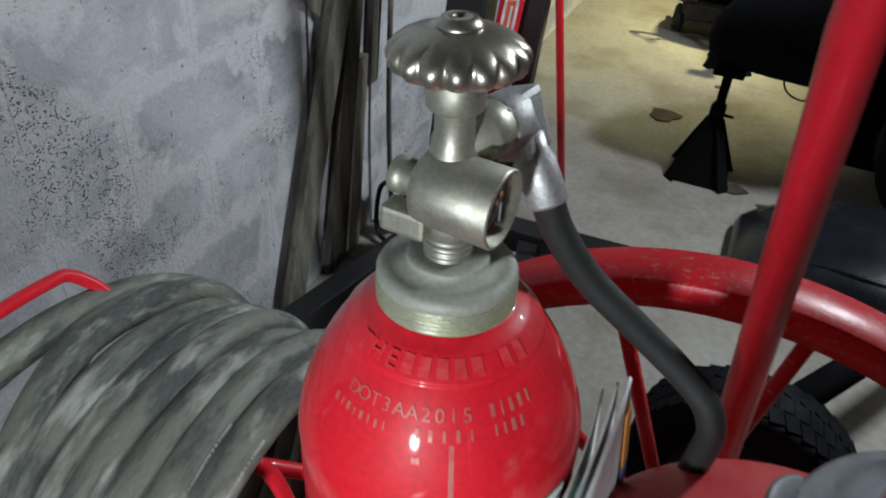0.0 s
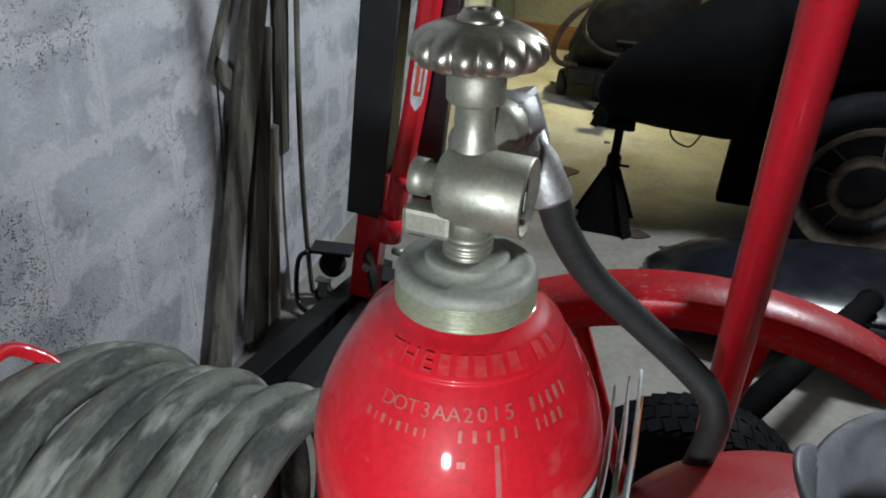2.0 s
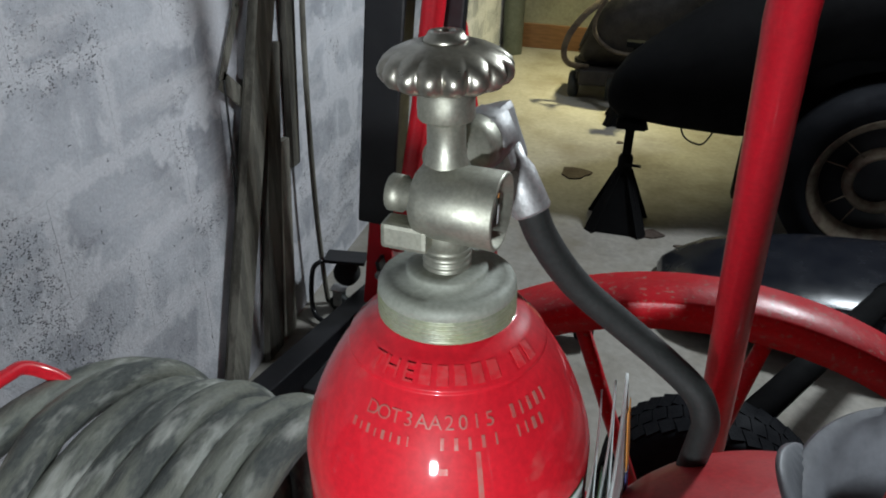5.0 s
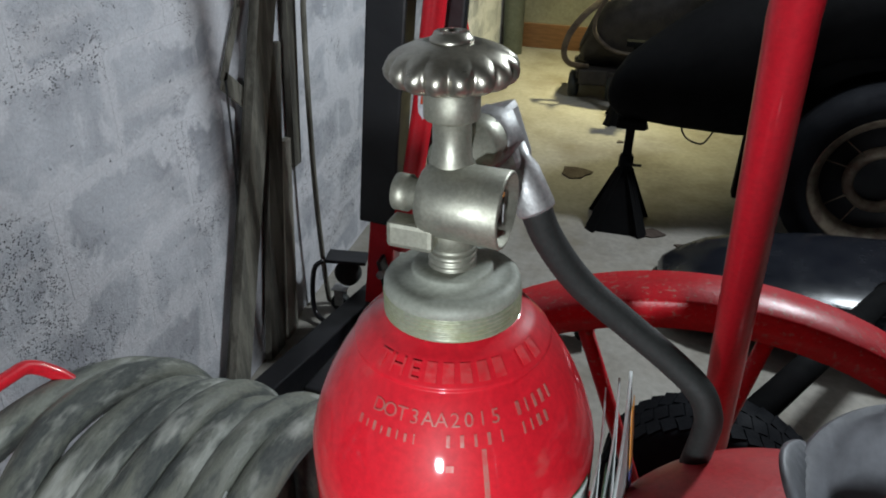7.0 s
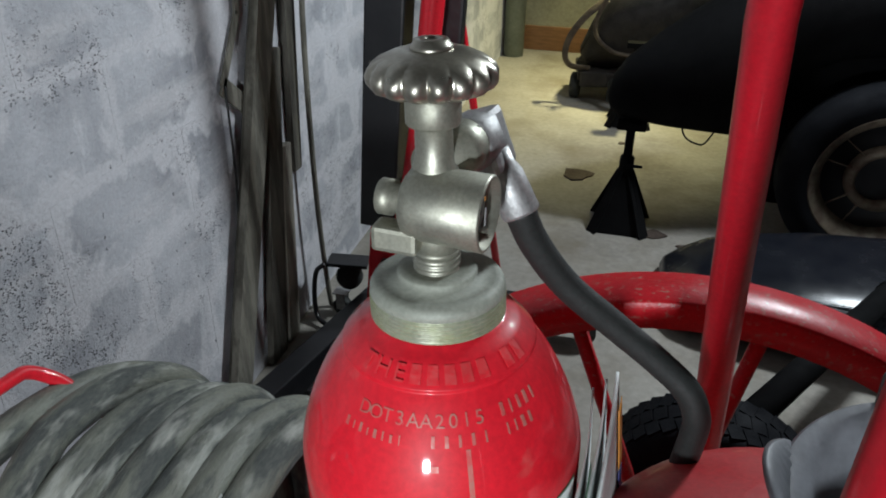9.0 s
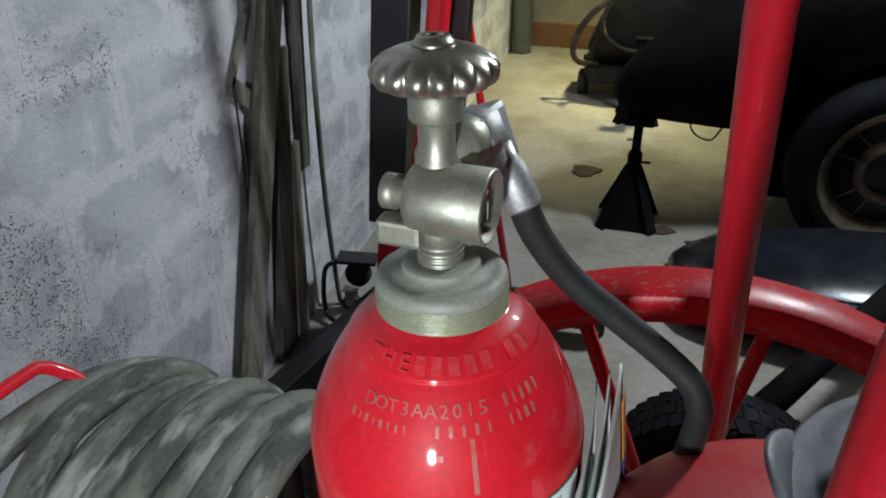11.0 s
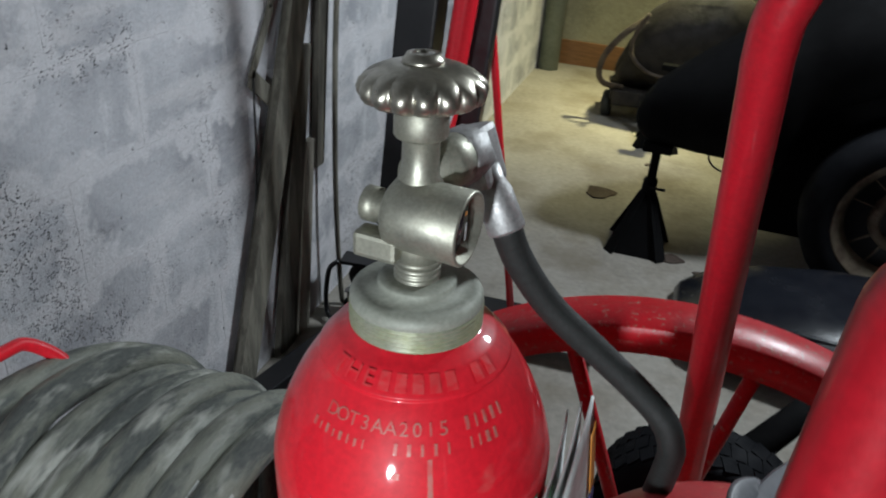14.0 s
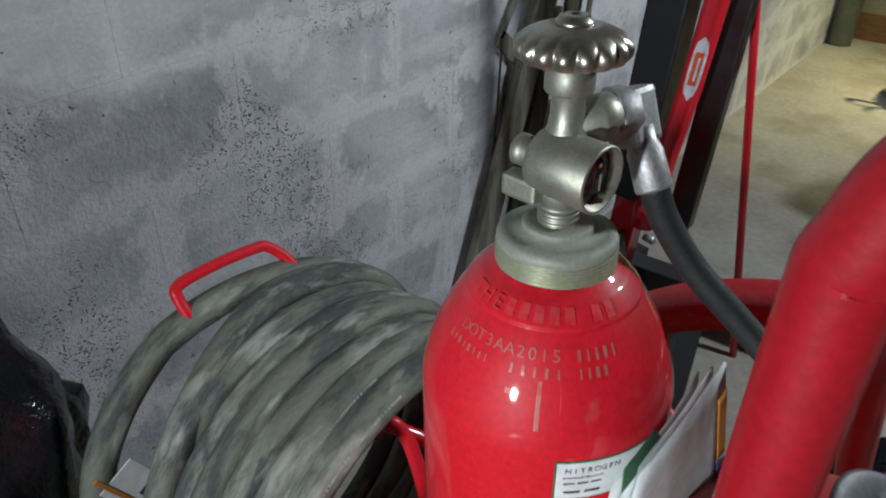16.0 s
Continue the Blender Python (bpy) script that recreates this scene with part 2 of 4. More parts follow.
# ---- building helpers ----
def part(name, bm, material, parent=None, label=""):
    """One mesh object from a bmesh, under a thing or a part."""
    me = bpy.data.meshes.new(name)
    bmesh.ops.recalc_face_normals(bm, faces=bm.faces)
    bm.to_mesh(me)
    bm.free()
    me.materials.append(material)
    ob = new(name, me)
    if parent is not None:
        ob.parent = parent
    if label:
        tagged(ob, label)
    return ob


def smooth(bm, degrees=40):
    for f in bm.faces:
        f.smooth = True
    for e in bm.edges:
        if len(e.link_faces) == 2 and e.calc_face_angle(0) > radians(degrees):
            e.smooth = False
    return bm


def thing(name, label, category, group="", kind=""):
    return tagged(new(name), label, category, group, kind)


def lathe(profile, seg=48, m=Matrix(), wobble=None):
    """Turns (radius, height) pairs round z; ends at radius 0 close."""
    bm = bmesh.new()
    rings = []
    for r, z in profile:
        if r < 1e-6:
            rings.append([bm.verts.new(m @ Vector((0, 0, z)))])
        else:
            rings.append([bm.verts.new(m @ Vector((r * k * math.cos(a), r * k * math.sin(a), z)))
                          for a, k in ((math.tau * i / seg, wobble(math.tau * i / seg, r, z) if wobble else 1.0) for i in range(seg))])
    for lo, hi in zip(rings, rings[1:]):
        for i in range(seg):
            j = (i + 1) % seg
            quad = [lo[i % len(lo)], lo[j % len(lo)], hi[j % len(hi)], hi[i % len(hi)]]
            quad = list(dict.fromkeys(quad))
            if len(quad) > 2:
                bm.faces.new(quad)
    return smooth(bm)


def glide(points, steps=8):
    """Points of a smooth curve through the given ones."""
    ps = [Vector(p) for p in points]
    ps = [2 * ps[0] - ps[1], *ps, 2 * ps[-1] - ps[-2]]
    out = []
    for a, b, c, d in zip(ps, ps[1:], ps[2:], ps[3:]):
        for i in range(steps):
            t = i / steps
            out.append(0.5 * (2 * b + (c - a) * t + (2 * a - 5 * b + 4 * c - d) * t * t + (3 * b - a - 3 * c + d) * t ** 3))
    return [*out, ps[-2]]


def tube(points, radius, seg=16, closed=False, bm=None, flat=1.0):
    """A round bar or hose along points; radius may be a list."""
    bm = bm or bmesh.new()
    ps = [Vector(p) for p in points]
    n = len(ps)
    radii = radius if isinstance(radius, (list, tuple)) else [radius] * n
    rings, side = [], None
    for i, p in enumerate(ps):
        ahead = ps[(i + 1) % n] - ps[i - 1] if closed else ps[min(i + 1, n - 1)] - ps[max(i - 1, 0)]
        ahead.normalize()
        if side is None:
            side = ahead.orthogonal().normalized()
        side = (side - ahead * side.dot(ahead)).normalized()
        up = ahead.cross(side)
        rings.append([bm.verts.new(p + radii[i] * (math.cos(a) * side + flat * math.sin(a) * up)) for a in (math.tau * k / seg for k in range(seg))])
    pairs = list(zip(rings, rings[1:])) + ([(rings[-1], rings[0])] if closed else [])
    for lo, hi in pairs:
        for k in range(seg):
            bm.faces.new((lo[k], lo[(k + 1) % seg], hi[(k + 1) % seg], hi[k]))
    if not closed:
        bm.faces.new(rings[0][::-1])
        bm.faces.new(rings[-1])
    return smooth(bm)


def box(size, m=Matrix(), bevel=0.004, bm=None, segments=2):
    """A bevelled box of that size centred on m."""
    tmp = bmesh.new()
    bmesh.ops.create_cube(tmp, size=1, matrix=Matrix.Diagonal((*size, 1)))
    if bevel:
        bmesh.ops.bevel(tmp, geom=list(tmp.edges), offset=bevel, segments=segments, affect="EDGES", profile=0.6)
    tmp.transform(m)
    if bm is None:
        return tmp
    me = bpy.data.meshes.new("tmp")
    tmp.to_mesh(me)
    tmp.free()
    bm.from_mesh(me)
    bpy.data.meshes.remove(me)
    return bm


def along(a, b):
    """The pose at a whose z axis points to b."""
    a, b = Vector(a), Vector(b)
    return Matrix.Translation(a) @ (b - a).to_track_quat("Z", "Y").to_matrix().to_4x4()


# ---- the room ----
WALL_X = -0.94
floor = tagged(part("floor", box((7.2, 9.4, 0.1), pose(2.6, 1.8, -0.05), 0), FLOOR), "stained grey concrete garage floor", "floor", kind="structure")
wall_left = tagged(part("wall_left", box((0.20, 9.4, 2.7), pose(WALL_X - 0.1015, 1.8, 1.35), 0), MORTAR),
                   "unpainted grey concrete block wall with smeared mortar", "wall", kind="structure")
tagged(part("wall_far", box((7.0, 0.15, 2.7), pose(2.6, 5.55, 1.35), 0), PANEL), "yellow-green panelled far wall", "wall", kind="structure")
tagged(part("wall_right", box((0.15, 8.0, 2.7), pose(4.6, 1.5, 1.35), 0), PLASTER), "plain unseen wall closing the room", "wall", kind="structure")
tagged(part("wall_back", box((5.4, 0.15, 2.7), pose(1.8, -2.6, 1.35), 0), PLASTER), "plain unseen back wall closing the room", "wall", kind="structure")
tagged(part("ceiling", box((7.2, 9.4, 0.1), pose(2.6, 1.8, 2.75), 0), SOFFIT), "plain unseen ceiling, toned dark to cut bounced light", "ceiling", kind="structure")
tagged(part("baseboard", box((5.3, 0.02, 0.17), pose(1.75, 5.464, 0.085), 0.004), SKIRTING), "brown stained wooden skirting board", "skirting", kind="structure")
pipe = thing("drain_pipe", "green-grey vertical pipe standing in the wall corner", "pipe")
part("pipe_run", lathe([(0, 0.0), (0.07, 0.0), (0.07, 2.69), (0, 2.69)], 32, pose(-0.86, 5.27, 0)), PIPE, pipe)

# ---- wheeled fire extinguisher ----
LEAN_M = Matrix.Translation((-0.0845, 0.4150, 1.06)) @ Matrix.Rotation(radians(-2.0), 4, "Y") @ Matrix.Rotation(radians(-0.8), 4, "X") @ Matrix.Translation((0, 0, -1.06))
cart = thing("wheeled_extinguisher", "red wheeled fire extinguisher cart with steel wheels and tubular handle", "fire extinguisher")

bottle = thing("nitrogen_cylinder", "glossy red nitrogen cylinder with stamped shoulder lettering", "gas cylinder")
R, EQUATOR, NECK_Z, NECK_R, STEP_Z = 0.1005, 1.034, 1.1395, 0.0444, 1.1185


def shoulder(z):
    """Radius of the domed shoulder, with the low raised band for the lettering near the neck."""
    q = (z - EQUATOR) / (NECK_Z - EQUATOR)
    r = R * math.sqrt(1 - (1 - (NECK_R / R) ** 2) * q ** 1.45)
    return r + 0.0020 * min(1.0, max(0.0, (z - STEP_Z) / 0.0012)) * min(1.0, max(0.0, (1.1365 - z) / 0.004))


prof = [(0, 0.10), (R - 0.02, 0.10), (R, 0.12), (R, 0.90), (R, 0.98), (R, 1.015)]
for k in range(0, 91):
    z = EQUATOR + (NECK_Z - EQUATOR) * k / 90
    prof.append((shoulder(z), z))
prof.append((0, NECK_Z))
part("shell", lathe(prof, 96, LEAN_M), RED, bottle)
collar = [(0, 1.131), (0.0440, 1.131), (0.0448, 1.1388)]
for i in range(5):
    z = 1.1400 + i * 0.0030
    collar += [(0.0450, z), (0.0450, z + 0.0011), (0.0438, z + 0.0018), (0.0438, z + 0.0024)]
part("threaded_ring", lathe(collar + [(0.0440, 1.1552), (0, 1.1552)], 72, LEAN_M), CAP_GREEN, bottle, "greenish zinc threaded neck ring")
part("neck_collar", lathe([(0, 1.1545), (0.0442, 1.1545), (0.0446, 1.1552), (0.0444, 1.1590), (0.0430, 1.1618), (0.0405, 1.1636), (0.037, 1.1643), (0.0262, 1.1646), (0.0262, 1.1690), (0.0250, 1.1704), (0.0200, 1.1708), (0, 1.1708)], 72, LEAN_M), CAP, bottle)
neck = [(0, 1.165), (0.0160, 1.165)]
for i in range(4):
    z = 1.1690 + i * 0.0044
    neck += [(0.0153, z), (0.0157, z + 0.0012), (0.0153, z + 0.0024), (0.0140, z + 0.0034)]
part("valve_thread", lathe(neck + [(0.0150, 1.186), (0, 1.186)], 48, LEAN_M), NICKEL, bottle)
part("stem", lathe([(0, 1.18), (0.0150, 1.18), (0.0150, 1.195), (0.0150, 1.2), (0.0150, 1.236), (0.0125, 1.243), (0.0116, 1.249), (0.0114, 1.2640), (0.0122, 1.2652), (0.0158, 1.2662), (0.0167, 1.2675), (0.0167, 1.2800), (0.0160, 1.2815), (0.0155, 1.2850), (0, 1.2886)], 48, LEAN_M), NICKEL, bottle)


def scallop(a, r, z):
    lobes = abs(math.cos(8 * a)) ** 0.7 - 0.72
    return 1.0 + 0.135 * lobes * min(1.0, max(0.0, (r - 0.023) / 0.010)) * min(1.0, max(0.10, (1.3045 - z) / 0.007))


PLATED = shader("plated_nickel", (0.46, 0.44, 0.375), 0.33, 0.92, dark=(0.36, 0.33, 0.27), scale=40, bump=0.02, fine=300)
knob = part("hand_knob", lathe([(0, 1.289), (0.018, 1.2885), (0.026, 1.2868), (0.031, 1.2866), (0.0345, 1.2884), (0.0368, 1.2916), (0.0374, 1.2955), (0.0360, 1.2998), (0.0320, 1.3036), (0.0255, 1.3066), (0.0185, 1.3088), (0.0150, 1.3095), (0, 1.3095)], 240, LEAN_M @ pose(0, 0, 0.0005), scallop), PLATED, bottle, "fluted plated hand knob")
part("knob_nut", lathe([(0, 1.308), (0.0124, 1.308), (0.0124, 1.3112), (0.0110, 1.3122), (0.0098, 1.3146), (0.0035, 1.3150), (0.003, 1.3125), (0, 1.3125)], 40, LEAN_M @ pose(0, 0, 0.0005)), PLATED, knob)

GD = Vector((0.993, -0.10, 0)).normalized()
GC = Vector((-0.0925, 0.4110, 1.2165))
GM = along(GC - 0.014 * GD, GC + GD)
part("gauge_housing", lathe([(0, 0), (0.018, 0.000), (0.0222, 0.003), (0.0235, 0.008), (0.0240, 0.052), (0.0232, 0.053), (0.0216, 0.053), (0.0210, 0.043), (0, 0.043)], 64, GM), NICKEL, bottle)
part("gauge_glass", lathe([(0, 0.0475), (0.012, 0.0468), (0.0205, 0.0440), (0.0210, 0.0435)], 48, GM), GAUGE, bottle, "domed gauge window")
for name, up, side, size, mat, label in (("needle", -0.003, 0.002, (0.0006, 0.0018, 0.0120), "needle", "pale gauge needle"), ("mark", 0.010, 0.0, (0.0006, 0.0024, 0.0024), "mark", "orange gauge mark")):
    across = Vector((0, 0, 1)).cross(GD).normalized()
    at = GC + GD * 0.0358 + Vector((0, 0, up)) + across * side
    turn = Matrix((GD, across, Vector((0, 0, 1)))).transposed().to_4x4()
    part(name, box(size, Matrix.Translation(at) @ turn, 0), ALLOY if name == "needle" else ORANGE, bottle, label)
PM = along(GC, GC - GD)
part("relief_plug", lathe([(0, 0.01), (0.0098, 0.01), (0.0098, 0.0225), (0.0116, 0.0230), (0.0116, 0.0315), (0.0110, 0.0322), (0.0045, 0.0322), (0.0042, 0.028), (0, 0.028)], 32, PM), NICKEL, bottle)
part("side_lug", box((0.017, 0.017, 0.030), along(GC + Vector((-0.0175, -0.009, -0.0205)), GC + Vector((-0.06, -0.006, -0.0205))), 0.003), NICKEL, bottle)
OD = Vector((0.33, 0.945, 0)).normalized()
OC = Vector((-0.0935, 0.4145, 1.240))
part("outlet_boss", lathe([(0, 0), (0.0135, 0.0), (0.0135, 0.024), (0.0170, 0.026), (0.0175, 0.042), (0.0150, 0.044), (0, 0.044)], 40, along(OC, OC + OD)), NICKEL, bottle)
part("hex_nut", lathe([(0, 0.042), (0.0180, 0.042), (0.0195, 0.044), (0.0195, 0.060), (0.0180, 0.062), (0, 0.062)], 6, along(OC, OC + OD)), ALLOY, bottle)

hose = thing("gas_hose", "black rubber high pressure hose with crimped metal ends", "hose")
EL = OC + OD * 0.072
part("elbow", box((0.033, 0.026, 0.042), along(EL + Vector((-0.004, 0, -0.008)), EL + Vector((0.018, -0.004, -0.063))), 0.005), ALLOY, hose)
HP = [(-0.047, 0.476, 1.190), (-0.035, 0.483, 1.160), (-0.010, 0.494, 1.122), (0.030, 0.504, 1.085), (0.065, 0.510, 1.055), (0.092, 0.511, 1.030), (0.103, 0.511, 1.006), (0.104, 0.513, 0.985), (0.102, 0.518, 0.95), (0.10, 0.525, 0.91)]
part("ferrule", lathe([(0, -0.003), (0.0105, 0), (0.0105, 0.010), (0.0132, 0.018), (0.0138, 0.045), (0.0128, 0.047), (0, 0.047)], 40, along(EL + Vector((0.003, -0.001, -0.014)), HP[0])), ALLOY, hose, "bright crimped ferrule")
part("rubber_run", tube(glide(HP, 8), 0.0112, 20), RUBBER, hose)

tank = part("chemical_tank", lathe([(0, 0.12), (0.16, 0.12), (0.185, 0.16), (0.185, 0.905)] + [(0.185 * math.cos(radians(d)), 0.905 + 0.088 * math.sin(radians(d))) for d in range(8, 91, 6)], 80, pose(0.2, 0.397, 0)), RED_TANK, cart, "faded red dry chemical tank")
far_post = [(0.165, 0.733, 0.60), (0.136, 0.644, 0.9), (0.116, 0.585, 1.1), (0.0985, 0.532, 1.28), (0.0945, 0.520, 1.32), (0.096, 0.512, 1.35), (0.112, 0.506, 1.385), (0.16, 0.502, 1.42), (0.30, 0.50, 1.445)]
near_post = [(0.1176, 0.215, 0.60), (0.1176, 0.208, 0.9), (0.1176, 0.208, 1.1), (0.1176, 0.208, 1.30), (0.121, 0.207, 1.335), (0.138, 0.205, 1.37), (0.19, 0.20, 1.405), (0.30, 0.20, 1.44)]
for pts in (far_post, near_post):
    part("handle_tube", tube(glide(pts, 8), 0.0158, 28), RED_HANDLE_SHADE, cart)
part("handle_bar", tube([(0.30, 0.185, 1.44), (0.30, 0.515, 1.445)], 0.0155, 24), RED_HANDLE_SHADE, cart)


def cart_wheel(y):
    c = Vector((0.14, y, 0.4715))
    m = Matrix.Translation(c) @ Matrix.Rotation(radians(90), 4, "X")
    rim = part("steel_wheel", lathe([(0.432, -0.034), (0.468, -0.036), (0.4715, -0.033), (0.4715, 0.033), (0.468, 0.036), (0.432, 0.034), (0.432, 0.029), (0.462, 0.029), (0.462, -0.029), (0.432, -0.029), (0.432, -0.034)], 128, m), RED_DUSTY, cart, "dusty red steel wheel rim")
    for k in range(12):
        a = math.tau * (k + 0.70) / 12
        d = Vector((math.cos(a), 0, math.sin(a)))
        part("spoke", tube([c + 0.05 * d, c + 0.46 * d], 0.010, 10), RED_DUSTY, rim)
    part("hub", lathe([(0, -0.05), (0.055, -0.05), (0.06, -0.045), (0.06, 0.045), (0.055, 0.05), (0, 0.05)], 32, m), RED_DUSTY, rim)


cart_wheel(0.82)
cart_wheel(-0.05)
part("axle", tube([(0.14, -0.1, 0.4715), (0.14, 0.87, 0.4715)], 0.016, 16), RED_DUSTY, cart)

# ---- hose coil ----
coil = thing("hose_coil", "dusty coiled black discharge hose hung beside the cylinder", "hose")
LOOPS = [(-0.272 - 0.0345 * n, 0.238 + 0.004 * math.sin(2.4 * n), 0.006 * math.sin(1.7 * n + 0.5)) for n in range(7)] + [(-0.556, 0.247, 0.004)]
PRINT_WHITE = shader("worn_white_print", (0.36, 0.37, 0.35), 0.7, scale=60, bump=0)
for i, (x, radius, dy) in enumerate(LOOPS):
    pts = []
    for j in range(96):
        k = math.tau * j / 96
        sway = 0.003 * math.sin(k + i * 1.3) + 0.003 * math.sin(2 * k + 2.2 * i) + 0.002 * math.sin(3 * k + i)
        rr = radius + 0.004 * math.sin(2 * k + i * 2.1)
        if i == len(LOOPS) - 1:
            sway += 0.06 * max(0.0, math.cos(k - 0.52))
        elif i == len(LOOPS) - 2:
            sway += 0.060 * max(0.0, math.sin(k - 1.57)) - 0.004
            rr += 0.008
        pts.append(Vector((x + sway, 0.452 + dy + rr * math.cos(k), 0.645 + rr * math.sin(k))))
    loop = part("loop", tube(pts, 0.0196, 20, True), HOSE, coil)
    if i < 2:
        bm = bmesh.new()
        for j in range(26, 46):
            for step in (0.0, 0.33, 0.66):
                p = pts[j].lerp(pts[j + 1], step)
                out = (p - Vector((p.x, 0.452, 0.645))).normalized()
                lift = (0.45 * out + 0.89 * Vector((1, 0, 0))).normalized()
                box((0.0030 + 0.0015 * (j % 3), 0.0035, 0.0004), Matrix.Translation(p + lift * 0.0195) @ Matrix((pts[j + 1] - pts[j], lift.cross(pts[j + 1] - pts[j]), lift)).transposed().normalized().to_4x4(), 0, bm)
        part("printed_line", bm, PRINT_WHITE, loop, "worn white printing along the hose")

rack = thing("hose_rack", "bent red steel rod rack holding the coiled hose", "hose rack")
part("retainer_rod", tube(glide([(-0.540, 0.368, 0.885), (-0.553, 0.366, 0.905), (-0.560, 0.372, 0.920), (-0.556, 0.42, 0.926), (-0.549, 0.475, 0.926), (-0.545, 0.495, 0.922), (-0.530, 0.510, 0.905), (-0.515, 0.515, 0.89)], 6), 0.0075, 14), RED, rack)
part("rod_end", tube([(-0.470, 0.400, 0.83), (-0.525, 0.385, 0.842)], 0.0075, 14), RED, rack)
part("hanger_rod", tube(glide([(-0.62, 0.60, 0.50), (-0.40, 0.52, 0.66), (-0.31, 0.452, 0.80), (-0.28, 0.458, 0.79), (-0.262, 0.462, 0.74), (-0.255, 0.47, 0.66), (-0.25, 0.475, 0.50), (-0.20, 0.46, 0.40)], 6), 0.0090, 14), RED, rack)
part("cross_rod", tube(glide([(-0.31, 0.46, 0.785), (-0.24, 0.52, 0.73), (-0.12, 0.60, 0.66), (0.10, 0.66, 0.62)], 6), 0.0090, 14), RED, rack)

# ---- engine crane behind ----
crane = thing("engine_crane", "folded red and black hydraulic engine crane with castors", "engine crane")
CM = Matrix.Translation((-0.615, 1.87, 0.40)) @ Matrix.Rotation(radians(3.5), 4, "Y")
part("boom", box((0.105, 0.10, 2.0), CM @ pose(-0.035, 0, 1.0), 0.006), BLACK, crane, "black enamelled steel boom")
part("mast", box((0.07, 0.05, 2.0), CM @ pose(0.115, 0.05, 0.93), 0.006), BLACK, crane)
part("red_post", box((0.078, 0.072, 0.42), Matrix.Translation((-0.655, 1.86, 0.14)) @ Matrix.Rotation(radians(5), 4, "Y") @ pose(0, 0, 0.19), 0.004), RED, crane)
ram = part("ram", tube([(-0.565, 1.80, 0.36), (-0.545, 1.80, 0.50), (-0.503, 1.79, 0.78), (-0.47, 1.785, 1.10), (-0.43, 1.785, 1.5)], 0.029, 28), RED, crane, "red hydraulic ram tube")
part("ram_collar", tube([(-0.566, 1.80, 0.355), (-0.560, 1.80, 0.43)], 0.036, 28), RED, ram)
part("release_valve", tube([(-0.54, 1.775, 0.555), (-0.500, 1.750, 0.545)], 0.013, 14), RED, ram)
RD = (Vector((-0.47, 1.785, 1.10)) - Vector((-0.503, 1.79, 0.78))).normalized()


def wrap_plate(centre, axis, radius, width, height, facing, bulge=0.0, oval=False, cols=12, rows=10):
    """A thin curved plate lying on a round bar, facing a direction (degrees round the bar)."""
    bm = bmesh.new()
    m = along(centre, Vector(centre) + axis)
    grid = []
    for i in range(rows + 1):
        v = -1 + 2 * i / rows
        w = width / 2 * (math.sqrt(max(0.0, 1 - abs(v) ** 3)) if oval else 1.0)
        row = []
        for j in range(cols + 1):
            a = radians(facing) + (-1 + 2 * j / cols) * max(w, 1e-4) / radius
            row.append(bm.verts.new(m @ Vector(((radius + bulge) * math.cos(a), (radius + bulge) * math.sin(a), v * height / 2))))
        grid.append(row)
    for lo, hi in zip(grid, grid[1:]):
        for j in range(cols):
            bm.faces.new((lo[j], lo[j + 1], hi[j + 1], hi[j]))
    return smooth(bm)


RC = Vector((-0.497, 1.789, 0.838))
probe = along(RC, RC + RD)
toward = probe.to_3x3().inverted() @ (Vector((0.06, 0.03, 1.42)) - RC)
FACE = math.degrees(math.atan2(toward.y, toward.x))
sticker = part("sticker", wrap_plate(RC, RD, 0.029, 0.036, 0.165, FACE, 0.0008, True), STICKER, ram, "white oval sticker with orange print")
part("print", wrap_plate(RC, RD, 0.029, 0.020, 0.085, FACE, 0.0014), STICKER_RED, sticker)
part("print", wrap_plate(RC + RD * 0.0, RD, 0.029, 0.005, 0.060, FACE + 4, 0.0020), STICKER, sticker)
part("pivot_plate", box((0.012, 0.05, 0.13), Matrix.Translation((-0.615, 1.79, 0.245)) @ Matrix.Rotation(radians(-12), 4, "Y"), 0.003), BLACK, crane)
part("pivot_bolt", tube([(-0.62, 1.775, 0.27), (-0.62, 1.755, 0.27)], 0.012, 12), ALLOY, crane)
part("lock_knob", tube([(-0.545, 1.78, 0.33), (-0.515, 1.765, 0.335)], 0.011, 12), ALLOY, crane)
BMX = along((-0.83, 1.30, 0.075), (-0.665, 2.05, 0.075))
part("base_beam", box((0.07, 0.10, 0.80), BMX @ pose(0, 0, 0.38), 0.005), BLACK, crane)
part("base_beam", box((0.07, 0.075, 0.62), along((-0.68, 1.42, 0.075), (-0.60, 2.0, 0.075)) @ pose(0, 0, 0.30), 0.005), BLACK, crane)
part("cross_beam", box((0.72, 0.08, 0.08), pose(-0.36, 1.96, 0.10, 0, 0, 3), 0.005), BLACK, crane)
part("leg", box((0.06, 0.55, 0.05), pose(-0.33, 1.66, 0.09, 0, 0, 14), 0.004), BLACK, crane)
for cx, cy in ((-0.82, 1.93), (-0.03, 1.99), (-0.27, 1.44)):
    castor = part("castor", lathe([(0, -0.014), (0.026, -0.014), (0.031, -0.01), (0.031, 0.01), (0.026, 0.014), (0, 0.014)], 28, Matrix.Translation((cx, cy, 0.031)) @ Matrix.Rotation(radians(90), 4, "X")), RUBBER, crane, "black castor wheel")
    part("fork", box((0.05, 0.045, 0.004), pose(cx, cy, 0.086), 0.001), ALLOY, castor)
    for dy in (-0.018, 0.018):
        part("fork", box((0.03, 0.003, 0.06), pose(cx, cy + dy, 0.057), 0.001), ALLOY, castor)
